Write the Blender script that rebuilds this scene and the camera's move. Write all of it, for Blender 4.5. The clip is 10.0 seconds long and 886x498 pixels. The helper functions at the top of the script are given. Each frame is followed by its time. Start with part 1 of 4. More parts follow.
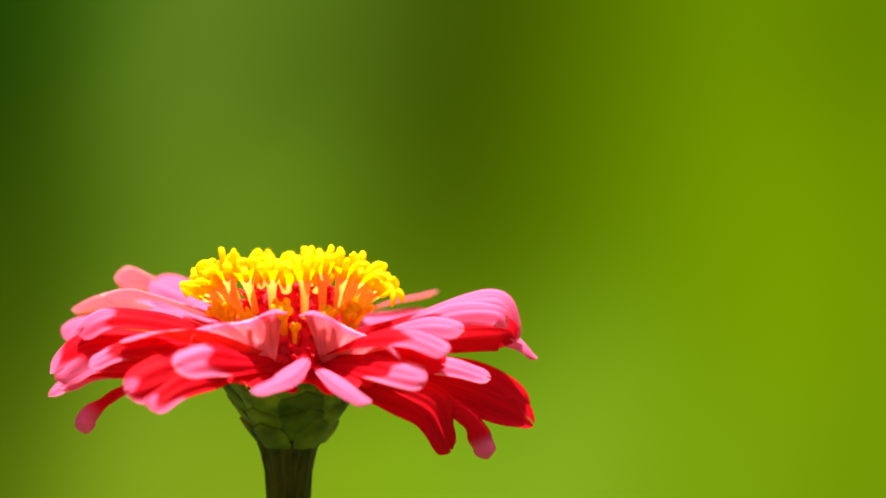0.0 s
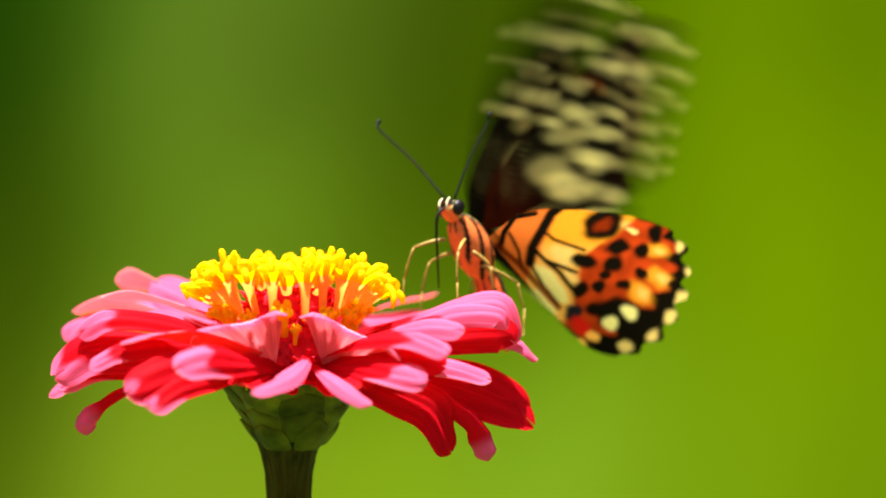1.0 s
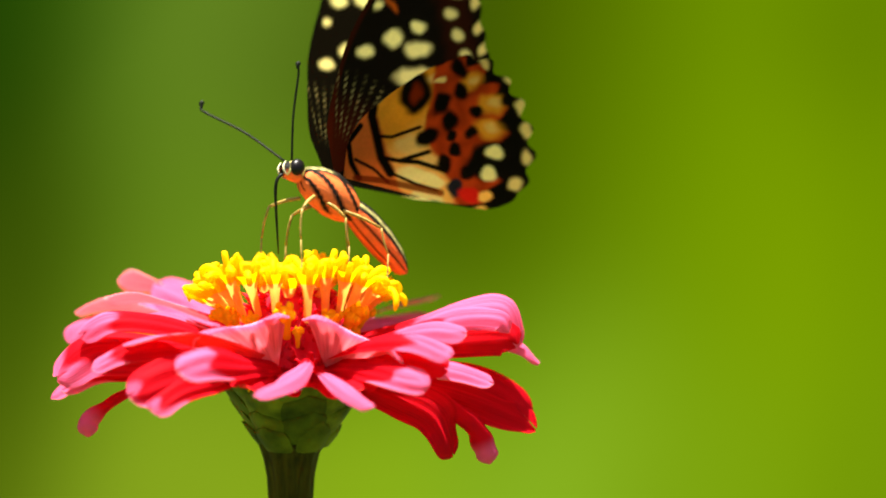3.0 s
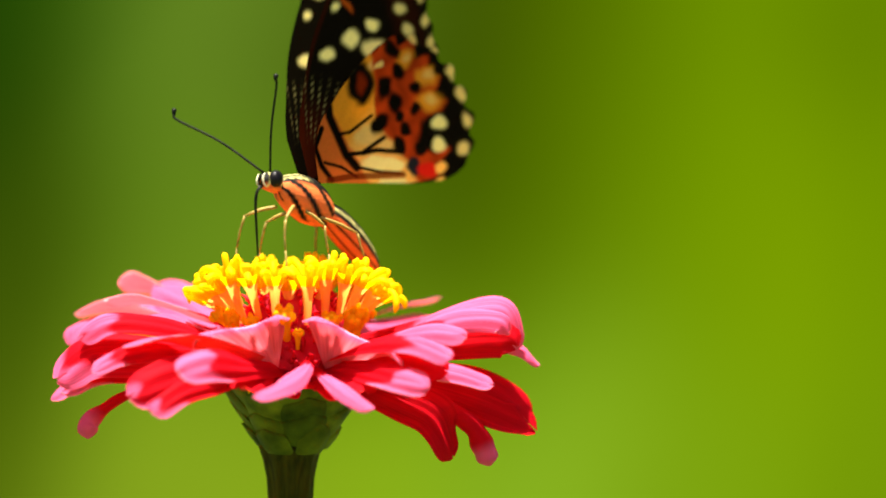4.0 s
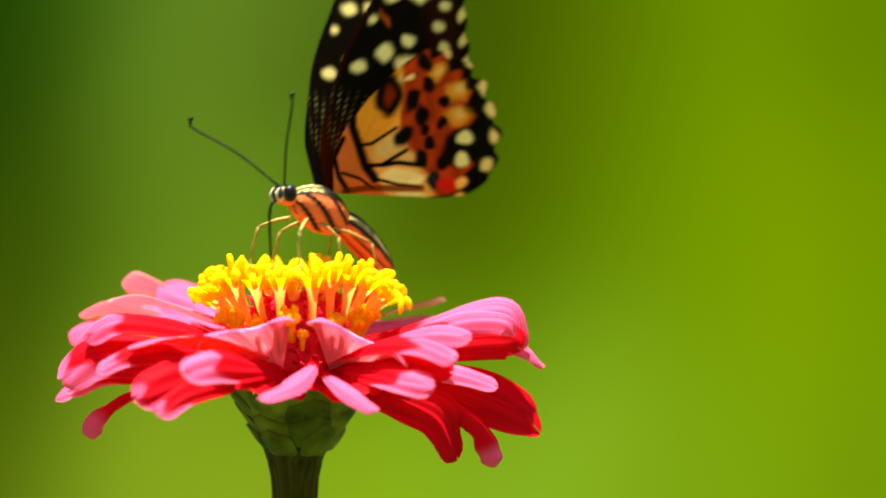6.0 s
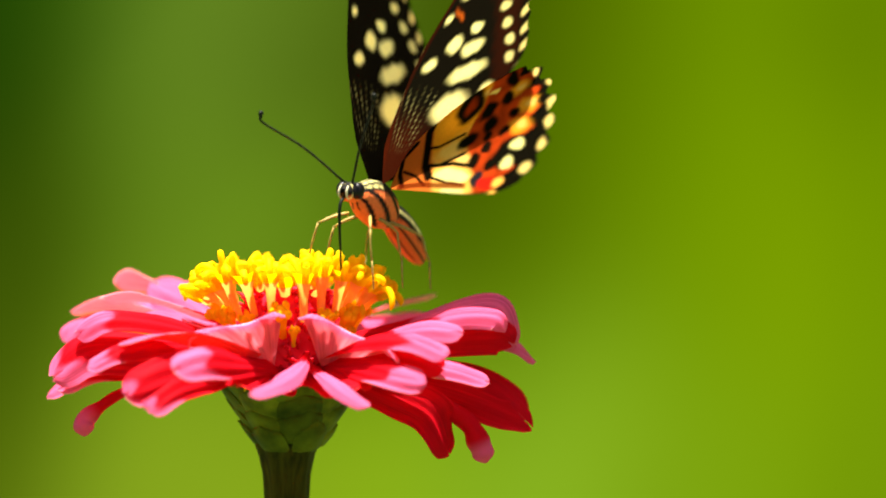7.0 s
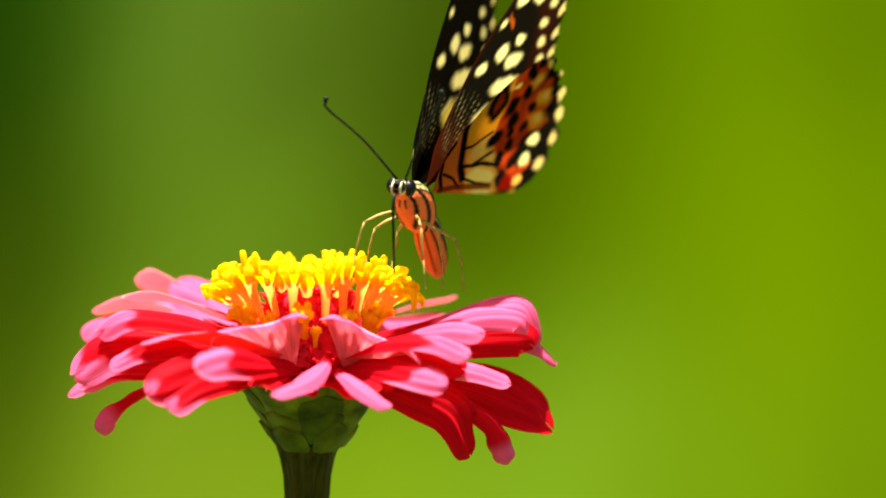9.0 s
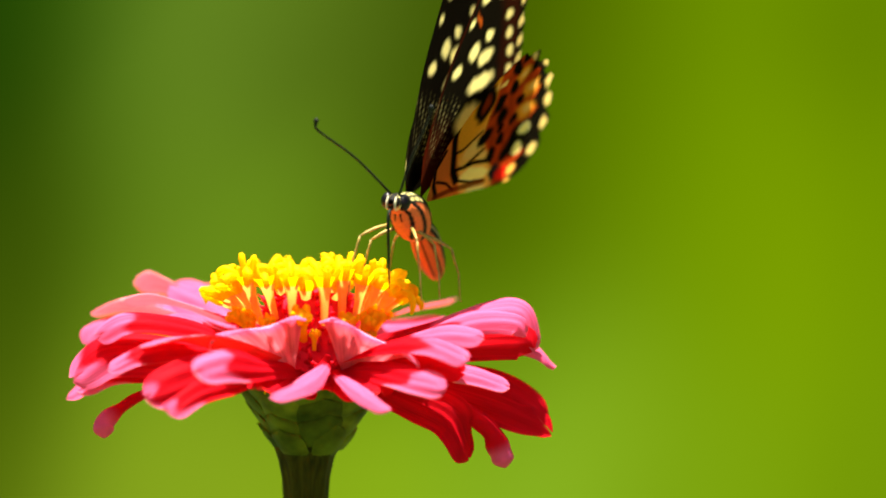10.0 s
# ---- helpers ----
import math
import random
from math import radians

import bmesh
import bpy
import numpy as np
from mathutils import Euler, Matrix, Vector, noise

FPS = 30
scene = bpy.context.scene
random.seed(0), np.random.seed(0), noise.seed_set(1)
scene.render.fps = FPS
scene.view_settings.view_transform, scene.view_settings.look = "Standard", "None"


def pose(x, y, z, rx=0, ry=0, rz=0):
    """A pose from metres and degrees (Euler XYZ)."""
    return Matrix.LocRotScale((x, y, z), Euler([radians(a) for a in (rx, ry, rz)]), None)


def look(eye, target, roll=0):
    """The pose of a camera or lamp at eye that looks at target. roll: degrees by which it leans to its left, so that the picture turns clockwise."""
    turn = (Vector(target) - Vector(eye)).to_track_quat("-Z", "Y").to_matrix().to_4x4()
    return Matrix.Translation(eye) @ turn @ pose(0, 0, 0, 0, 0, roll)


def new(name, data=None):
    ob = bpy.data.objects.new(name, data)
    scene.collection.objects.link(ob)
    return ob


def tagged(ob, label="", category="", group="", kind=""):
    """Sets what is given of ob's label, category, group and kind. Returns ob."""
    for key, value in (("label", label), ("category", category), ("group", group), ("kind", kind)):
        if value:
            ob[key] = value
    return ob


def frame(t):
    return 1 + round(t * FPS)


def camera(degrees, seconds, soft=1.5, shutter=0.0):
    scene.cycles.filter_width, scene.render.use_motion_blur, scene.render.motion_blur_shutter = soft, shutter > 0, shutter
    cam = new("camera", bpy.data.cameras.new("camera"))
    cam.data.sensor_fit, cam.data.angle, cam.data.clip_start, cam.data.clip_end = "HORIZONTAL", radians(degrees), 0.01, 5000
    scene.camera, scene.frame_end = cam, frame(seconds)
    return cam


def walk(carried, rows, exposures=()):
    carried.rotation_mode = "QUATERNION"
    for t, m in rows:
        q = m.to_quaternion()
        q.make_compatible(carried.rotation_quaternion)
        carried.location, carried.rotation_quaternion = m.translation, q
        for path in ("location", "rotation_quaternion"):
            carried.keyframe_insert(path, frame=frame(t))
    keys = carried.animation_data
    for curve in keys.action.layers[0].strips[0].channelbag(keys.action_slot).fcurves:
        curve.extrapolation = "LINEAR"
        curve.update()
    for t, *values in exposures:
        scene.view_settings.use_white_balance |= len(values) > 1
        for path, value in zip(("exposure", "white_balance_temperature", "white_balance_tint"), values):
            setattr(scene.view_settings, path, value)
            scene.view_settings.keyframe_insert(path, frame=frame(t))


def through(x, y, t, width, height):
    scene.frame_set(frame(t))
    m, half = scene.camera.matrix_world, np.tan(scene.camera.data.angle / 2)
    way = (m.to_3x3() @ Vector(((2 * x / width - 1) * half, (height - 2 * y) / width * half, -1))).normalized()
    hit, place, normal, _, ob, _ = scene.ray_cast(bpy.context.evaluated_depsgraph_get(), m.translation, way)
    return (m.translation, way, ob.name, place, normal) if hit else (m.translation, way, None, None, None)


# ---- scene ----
MM = 0.001
HEAD = 700.0          # height of the ray whorl above the ground, mm
TILT = 8.0            # degrees by which the camera looks down

cam = camera(10.0, 10.0, soft=1.8, shutter=0.9)
cam.data.dof.use_dof, cam.data.dof.focus_distance, cam.data.dof.aperture_fstop = True, 0.675, 8.0
aim = Vector((20.4, 0.0, HEAD + 15.2)) * MM
eye = aim + 0.679 * Vector((0, -math.cos(radians(TILT)), math.sin(radians(TILT))))
STOPS = 2.0           # a bright exposure, a touch brighter once the butterfly has settled
walk(cam, [(0, look(eye, aim)), (10, look(eye, aim))], [(0, STOPS), (1.0, STOPS), (1.8, STOPS + 0.06), (10, STOPS + 0.06)])

# ---- light ----
SUN_ELEVATION, SUN_TURN = 85.0, -60.0      # the sun stands overhead
world = bpy.data.worlds.new("world")
scene.world = world
world.use_nodes = True
wn = world.node_tree
sky = wn.nodes.new("ShaderNodeTexSky")
sky.sky_type, sky.sun_disc = "NISHITA", False
sky.air_density, sky.dust_density, sky.ozone_density = 0.6, 4.0, 0.3      # hazy tropical sky
sky.sun_elevation, sky.sun_rotation = radians(SUN_ELEVATION), radians(SUN_TURN)
wn.links.new(sky.outputs[0], wn.nodes["Background"].inputs["Color"])
wn.nodes["Background"].inputs["Strength"].default_value = 0.05
sun_data = bpy.data.lights.new("sun", "SUN")
sun_data.energy, sun_data.angle, sun_data.color = 5.0, radians(0.6), (1.0, 0.94, 0.84)
sun = new("sun", sun_data)
towards = Vector((math.sin(radians(SUN_TURN)) * math.cos(radians(SUN_ELEVATION)),
                  math.cos(radians(SUN_TURN)) * math.cos(radians(SUN_ELEVATION)),
                  math.sin(radians(SUN_ELEVATION))))
sun.matrix_basis = look(towards * 3.0, (0, 0, 0))


# ---- materials ----
def material(name):
    m = bpy.data.materials.new(name)
    m.use_nodes = True
    m.node_tree.nodes.clear()
    return m, m.node_tree


def node(nt, kind, **inputs):
    n = nt.nodes.new("ShaderNode" + kind)
    for key, value in inputs.items():
        n.inputs[key.replace("_", " ")].default_value = value
    return n


def ramp(nt, fac, stops):
    r = nt.nodes.new("ShaderNodeValToRGB")
    e = r.color_ramp.elements
    while len(e) < len(stops):
        e.new(0.5)
    for k, (at, colour) in zip(e, stops):
        k.position, k.color = at, (*colour, 1)
    nt.links.new(fac, r.inputs[0])
    return r.outputs[0]


def mixed(nt, kind, fac, a, b):
    m = nt.nodes.new("ShaderNodeMix")
    m.data_type, m.blend_type = "RGBA", kind
    for key, value in ((0, fac), (6, a), (7, b)):
        if hasattr(value, "links"):
            nt.links.new(value, m.inputs[key])
        else:
            m.inputs[key].default_value = value if key == 0 else (*value, 1)
    return m.outputs[2]


def speckle(nt, scale, detail=4.0, stretch=None, uv=False):
    """Noise in the thing's own space (or along its UV), stretched as asked."""
    co = nt.nodes.new("ShaderNodeTexCoord")
    out = co.outputs["UV" if uv else "Object"]
    if stretch:
        mp = nt.nodes.new("ShaderNodeMapping")
        mp.inputs["Scale"].default_value = stretch
        nt.links.new(out, mp.inputs["Vector"])
        out = mp.outputs[0]
    n = node(nt, "TexNoise", Scale=scale, Detail=detail)
    nt.links.new(out, n.inputs["Vector"])
    return n.outputs["Fac"]


def finish(nt, colour, rough=0.5, through=None, share=0.0, relief=None, depth=0.0002, strength=0.5, spec=0.5):
    """A surface of that colour; a share of the light goes through it in the colour `through`."""
    out = nt.nodes.new("ShaderNodeOutputMaterial")
    p = node(nt, "BsdfPrincipled", Roughness=rough)
    p.inputs["Specular IOR Level"].default_value = spec
    nt.links.new(colour, p.inputs["Base Color"]) if hasattr(colour, "links") else setattr(p.inputs["Base Color"], "default_value", (*colour, 1))
    if relief is not None:
        b = node(nt, "Bump", Strength=strength, Distance=depth)
        nt.links.new(relief, b.inputs["Height"])
        nt.links.new(b.outputs[0], p.inputs["Normal"])
    last = p.outputs[0]
    if share:
        t = nt.nodes.new("ShaderNodeBsdfTranslucent")
        nt.links.new(through, t.inputs["Color"]) if hasattr(through, "links") else setattr(t.inputs["Color"], "default_value", (*through, 1))
        mx = node(nt, "MixShader", Fac=share)
        nt.links.new(last, mx.inputs[1])
        nt.links.new(t.outputs[0], mx.inputs[2])
        last = mx.outputs[0]
    nt.links.new(last, out.inputs["Surface"])


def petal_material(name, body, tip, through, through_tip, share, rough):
    """Velvety petal skin: shaded body colour giving way to sunlit colour painted in towards the end, fine veins along
    it, light shining through.
    """
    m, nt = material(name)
    painted_sun = nt.nodes.new("ShaderNodeVertexColor")
    painted_sun.layer_name = "painted_sun"
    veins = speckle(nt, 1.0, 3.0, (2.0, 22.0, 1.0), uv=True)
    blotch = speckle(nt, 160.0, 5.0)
    c = mixed(nt, "MIX", painted_sun.outputs["Color"], body, tip)
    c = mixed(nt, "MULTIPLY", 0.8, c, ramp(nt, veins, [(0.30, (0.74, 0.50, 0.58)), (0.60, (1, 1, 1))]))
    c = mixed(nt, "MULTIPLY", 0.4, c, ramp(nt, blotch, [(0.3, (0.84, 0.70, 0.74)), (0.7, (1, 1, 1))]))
    th = mixed(nt, "MIX", painted_sun.outputs["Color"], through, through_tip)
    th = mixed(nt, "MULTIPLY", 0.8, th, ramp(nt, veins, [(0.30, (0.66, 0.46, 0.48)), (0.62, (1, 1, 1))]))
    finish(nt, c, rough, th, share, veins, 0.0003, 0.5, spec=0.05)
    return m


def floret_material(name, base, tip, through):
    m, nt = material(name)
    grain = speckle(nt, 700.0, 3.0)
    c = ramp(nt, grain, [(0.3, base), (0.7, tip)])
    finish(nt, c, 0.6, through, 0.6, grain, 0.0001, 0.4, spec=0.08)
    return m


def plain_material(name, dark, light, rough=0.5, scale=900.0, stretch=None, spec=0.5, depth=0.0001):
    m, nt = material(name)
    fine = speckle(nt, scale, 5.0, stretch)
    wide = speckle(nt, scale * 0.13, 3.0)
    c = ramp(nt, fine, [(0.3, dark), (0.72, light)])
    c = mixed(nt, "MULTIPLY", 0.4, c, ramp(nt, wide, [(0.3, (0.65, 0.65, 0.65)), (0.7, (1, 1, 1))]))
    finish(nt, c, rough, relief=fine, depth=depth, strength=0.5, spec=spec)
    return m


def bract_material(name, dark, light):
    """Leafy bract skin: no two bracts have the same tone."""
    m, nt = material(name)
    fine, wide = speckle(nt, 260.0, 5.0), speckle(nt, 60.0, 3.0)
    one = nt.nodes.new("ShaderNodeObjectInfo")
    c = ramp(nt, fine, [(0.3, dark), (0.72, light)])
    c = mixed(nt, "MULTIPLY", 0.5, c, ramp(nt, wide, [(0.3, (0.55, 0.55, 0.55)), (0.7, (1, 1, 1))]))
    c = mixed(nt, "MULTIPLY", 0.9, c, ramp(nt, one.outputs["Random"], [(0.0, (0.34, 0.38, 0.32)), (1.0, (1.15, 1.05, 1.0))]))
    finish(nt, c, 0.6, relief=fine, depth=0.0001, strength=0.5, spec=0.05)
    return m


def wing_material():
    """Scaled membrane: the pattern lies in the colour attribute, the fine scales in the relief."""
    m, nt = material("wing_scales")
    a = nt.nodes.new("ShaderNodeVertexColor")
    a.layer_name = "pattern"
    scales = speckle(nt, 2600.0, 2.0)
    c = mixed(nt, "MULTIPLY", 0.3, a.outputs["Color"], ramp(nt, scales, [(0.3, (0.70, 0.66, 0.58)), (0.7, (1.05, 1.03, 1.0))]))
    finish(nt, c, 0.7, c, 0.58, scales, 0.00004, 0.25, spec=0.0)
    return m


def attribute_material(name, layer, rough, scale):
    m, nt = material(name)
    a = nt.nodes.new("ShaderNodeVertexColor")
    a.layer_name = layer
    hair = speckle(nt, scale, 4.0, (1, 3, 3))
    c = mixed(nt, "MULTIPLY", 0.4, a.outputs["Color"], ramp(nt, hair, [(0.3, (0.6, 0.58, 0.55)), (0.7, (1.1, 1.1, 1.1))]))
    finish(nt, c, rough, relief=hair, depth=0.0002, strength=0.6, spec=0.12)
    return m


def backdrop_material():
    """Foliage so far behind that it melts into soft greens; an added glow stands in for daylight on it."""
    m, nt = material("glowing_foliage")
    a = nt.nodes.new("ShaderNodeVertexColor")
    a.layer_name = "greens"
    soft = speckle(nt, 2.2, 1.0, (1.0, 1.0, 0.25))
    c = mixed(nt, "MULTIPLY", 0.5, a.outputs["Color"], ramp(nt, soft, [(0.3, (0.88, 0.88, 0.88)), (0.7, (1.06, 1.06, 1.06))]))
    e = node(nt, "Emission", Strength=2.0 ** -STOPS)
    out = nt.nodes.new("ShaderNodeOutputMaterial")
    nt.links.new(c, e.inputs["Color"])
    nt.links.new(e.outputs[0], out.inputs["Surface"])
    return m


# petal skins: crimson as in shade, then the paler colour of sunlit petal
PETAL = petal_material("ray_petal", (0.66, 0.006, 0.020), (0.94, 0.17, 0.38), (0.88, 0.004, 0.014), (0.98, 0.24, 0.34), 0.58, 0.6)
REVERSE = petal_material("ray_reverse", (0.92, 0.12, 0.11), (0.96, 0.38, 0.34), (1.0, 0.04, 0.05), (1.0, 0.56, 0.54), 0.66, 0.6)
# lighter copy of the petal skin, its colours brightened for sun shining through
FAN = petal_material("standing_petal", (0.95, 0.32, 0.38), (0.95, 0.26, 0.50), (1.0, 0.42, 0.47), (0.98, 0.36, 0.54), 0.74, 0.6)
YELLOW = floret_material("floret_yellow", (0.92, 0.58, 0.0), (0.98, 0.74, 0.0), (0.98, 0.70, 0.0))
ORANGE = floret_material("floret_orange", (0.94, 0.40, 0.06), (0.97, 0.51, 0.12), (1.0, 0.46, 0.08))
BUD = floret_material("floret_bud", (0.98, 0.50, 0.0), (1.0, 0.74, 0.01), (1.0, 0.62, 0.0))
CHAFF = floret_material("red_chaff", (0.62, 0.012, 0.035), (0.86, 0.05, 0.10), (0.90, 0.03, 0.06))
CALYX = bract_material("bract_green", (0.040, 0.060, 0.002), (0.20, 0.24, 0.012))
CALYX_RIM = plain_material("bract_rim", (0.10, 0.09, 0.002), (0.24, 0.22, 0.012), 0.6, 900.0, spec=0.05)
STEM = plain_material("stem_green", (0.016, 0.015, 0.0005), (0.062, 0.055, 0.002), 0.6, 500.0, (3, 3, 0.3), spec=0.06)
WING = wing_material()
BODY = attribute_material("body_scales", "pattern", 0.65, 1500.0)
CHITIN = plain_material("black_chitin", (0.004, 0.005, 0.003), (0.012, 0.014, 0.008), 0.5, 900.0, spec=0.12)
EYE = plain_material("compound_eye", (0.003, 0.002, 0.002), (0.008, 0.006, 0.005), 0.35, 2500.0, spec=0.2, depth=0.00002)
PALE = plain_material("cream_scales", (0.55, 0.50, 0.28), (0.80, 0.76, 0.50), 0.7, 1800.0, spec=0.1)
LEG = plain_material("leg_tan", (0.22, 0.14, 0.025), (0.42, 0.29, 0.06), 0.5, 1500.0, spec=0.25)
SOIL = plain_material("ground_green", (0.030, 0.055, 0.010), (0.07, 0.11, 0.02), 0.9, 30.0, depth=0.01)
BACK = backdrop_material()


# ---- mesh helpers ----
def part(name, bm, mat, parent=None, label=""):
    """Links a bmesh (in millimetres) as one smooth mesh object."""
    me = bpy.data.meshes.new(name)
    bmesh.ops.scale(bm, vec=(MM, MM, MM), verts=bm.verts)
    for f in bm.faces:
        f.smooth = True
    bm.to_mesh(me)
    bm.free()
    for one in (mat if isinstance(mat, (list, tuple)) else [mat]):
        me.materials.append(one)
    ob = new(name, me)
    ob.parent = parent
    if label:
        tagged(ob, label)
    return ob


def smooth(a, b, x):
    t = np.clip((x - a) / (b - a), 0, 1)
    return t * t * (3 - 2 * t)


def sheet(bm, points, uvs=None, close=False, mat=0):
    """Quads over a grid of points, (rows, columns, 3)."""
    rows, cols = points.shape[:2]
    vs = [[bm.verts.new(points[i, j]) for j in range(cols)] for i in range(rows)]
    uv = bm.loops.layers.uv.verify() if uvs is not None else None
    for i in range(rows - 1):
        for j in range(cols if close else cols - 1):
            k = (j + 1) % cols
            f = bm.faces.new((vs[i][j], vs[i][k], vs[i + 1][k], vs[i + 1][j]))
            f.material_index = mat
            if uv:
                for loop, (a, b) in zip(f.loops, ((i, j), (i, k), (i + 1, k), (i + 1, j))):
                    loop[uv].uv = uvs[a, b]
    return vs


def lathe(bm, profile, sides=24, wobble=0.0, mat=0, cap=True):
    """A round body about z from (radius, height) pairs."""
    ring = np.linspace(0, 2 * math.pi, sides, endpoint=False)
    pts = np.array([[(r * (1 + wobble * noise.noise((math.cos(a) * 2, math.sin(a) * 2, h * 0.2))) * math.cos(a),
                      r * (1 + wobble * noise.noise((math.cos(a) * 2, math.sin(a) * 2, h * 0.2))) * math.sin(a), h)
                     for a in ring] for r, h in profile])
    vs = sheet(bm, pts, close=True, mat=mat)
    if cap:
        bm.faces.new(vs[-1]).material_index = mat
        bm.faces.new(vs[0][::-1]).material_index = mat
    return vs


def tube(bm, path, radii, sides=8, mat=0):
    """A round limb along a path of points."""
    path = [Vector(p) for p in path]
    rows = []
    side = Vector((0.31, 0.95, 0.11))
    for i, p in enumerate(path):
        d = (path[min(i + 1, len(path) - 1)] - path[max(i - 1, 0)]).normalized()
        u = (side - d * side.dot(d)).normalized()
        v = d.cross(u)
        rows.append([p + radii[i] * (u * math.cos(a) + v * math.sin(a))
                     for a in np.linspace(0, 2 * math.pi, sides, endpoint=False)])
    vs = sheet(bm, np.array([[list(q) for q in r] for r in rows]), close=True, mat=mat)
    bm.faces.new(vs[-1]).material_index = mat
    bm.faces.new(vs[0][::-1]).material_index = mat


def bend(points, n):
    """A smooth path of n points through a few given ones."""
    pts = [Vector(p) for p in points]
    pts = [2 * pts[0] - pts[1]] + pts + [2 * pts[-1] - pts[-2]]
    out = []
    for x in np.linspace(0, len(pts) - 3 - 1e-6, n):
        k, t = int(x), x - int(x)
        a, b, c, d = pts[k:k + 4]
        out.append(0.5 * (2 * b + (c - a) * t + (2 * a - 5 * b + 4 * c - d) * t * t + (3 * b - a - 3 * c + d) * t ** 3))
    return out


# ---- ground and distance ----
bm = bmesh.new()
g = np.linspace(-60000, 60000, 41)
sheet(bm, np.array([[(x, y, 6 * noise.noise((x / 900, y / 900, 0))) for x in g] for y in g]))
ground = tagged(part("ground", bm, SOIL), "green garden ground below the flower", "ground", kind="structure")


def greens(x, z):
    """Soft colour of the far foliage, its light and shade painted in; x and z run from 0 to 1 over the part in view,
    and hold their edge values beyond.
    """
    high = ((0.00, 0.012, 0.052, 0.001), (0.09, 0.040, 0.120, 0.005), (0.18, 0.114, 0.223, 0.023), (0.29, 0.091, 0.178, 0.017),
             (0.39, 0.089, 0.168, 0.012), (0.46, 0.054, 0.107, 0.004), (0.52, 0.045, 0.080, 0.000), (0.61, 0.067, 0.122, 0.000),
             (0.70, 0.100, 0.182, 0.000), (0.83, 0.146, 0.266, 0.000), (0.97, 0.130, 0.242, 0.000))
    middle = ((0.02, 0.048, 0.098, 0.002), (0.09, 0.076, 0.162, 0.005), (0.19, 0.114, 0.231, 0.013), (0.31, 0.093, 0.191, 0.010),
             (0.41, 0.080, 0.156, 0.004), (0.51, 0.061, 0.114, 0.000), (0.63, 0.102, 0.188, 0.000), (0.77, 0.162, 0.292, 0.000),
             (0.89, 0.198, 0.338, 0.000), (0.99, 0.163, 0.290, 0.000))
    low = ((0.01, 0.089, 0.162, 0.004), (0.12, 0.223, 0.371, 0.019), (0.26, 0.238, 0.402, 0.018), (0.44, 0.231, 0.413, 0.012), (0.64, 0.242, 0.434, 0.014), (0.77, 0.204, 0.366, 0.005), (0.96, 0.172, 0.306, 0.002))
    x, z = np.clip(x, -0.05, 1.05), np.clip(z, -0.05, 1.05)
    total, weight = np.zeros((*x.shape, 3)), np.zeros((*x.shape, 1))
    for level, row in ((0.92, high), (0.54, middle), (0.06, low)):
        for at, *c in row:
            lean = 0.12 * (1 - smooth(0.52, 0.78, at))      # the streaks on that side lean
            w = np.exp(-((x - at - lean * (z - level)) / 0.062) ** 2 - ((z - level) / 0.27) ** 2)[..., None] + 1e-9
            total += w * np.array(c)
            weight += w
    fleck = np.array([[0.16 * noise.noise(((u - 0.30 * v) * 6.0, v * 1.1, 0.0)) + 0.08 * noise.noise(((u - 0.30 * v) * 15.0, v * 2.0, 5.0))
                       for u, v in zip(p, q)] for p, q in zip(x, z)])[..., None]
    pale_streak = np.exp(-((x - 0.5 * z + 0.213) / 0.035) ** 2) * smooth(0.50, 0.75, z)      # a bright leaning streak painted in, and a darker one beside it
    dark_streak = np.exp(-((x - 0.5 * z + 0.150) / 0.030) ** 2) * smooth(0.55, 0.80, z)
    # painted patches of light and shade: place, size, stops
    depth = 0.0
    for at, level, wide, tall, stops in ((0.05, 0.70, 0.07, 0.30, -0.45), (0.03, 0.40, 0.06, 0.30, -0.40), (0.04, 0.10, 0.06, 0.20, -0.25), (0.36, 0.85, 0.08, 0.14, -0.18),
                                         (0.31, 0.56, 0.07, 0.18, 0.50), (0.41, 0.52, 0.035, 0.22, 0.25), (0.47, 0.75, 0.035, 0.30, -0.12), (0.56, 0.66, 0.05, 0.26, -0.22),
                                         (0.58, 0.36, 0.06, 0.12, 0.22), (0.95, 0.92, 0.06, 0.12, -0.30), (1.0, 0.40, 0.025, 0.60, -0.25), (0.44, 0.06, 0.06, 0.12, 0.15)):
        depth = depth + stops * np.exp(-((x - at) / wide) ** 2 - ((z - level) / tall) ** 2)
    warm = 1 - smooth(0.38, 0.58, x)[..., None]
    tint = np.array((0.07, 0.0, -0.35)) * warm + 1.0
    return total / weight * (1 + 0.5 * fleck + 0.24 * pale_streak[..., None] - 0.16 * dark_streak[..., None]) * 2.0 ** depth[..., None] * tint


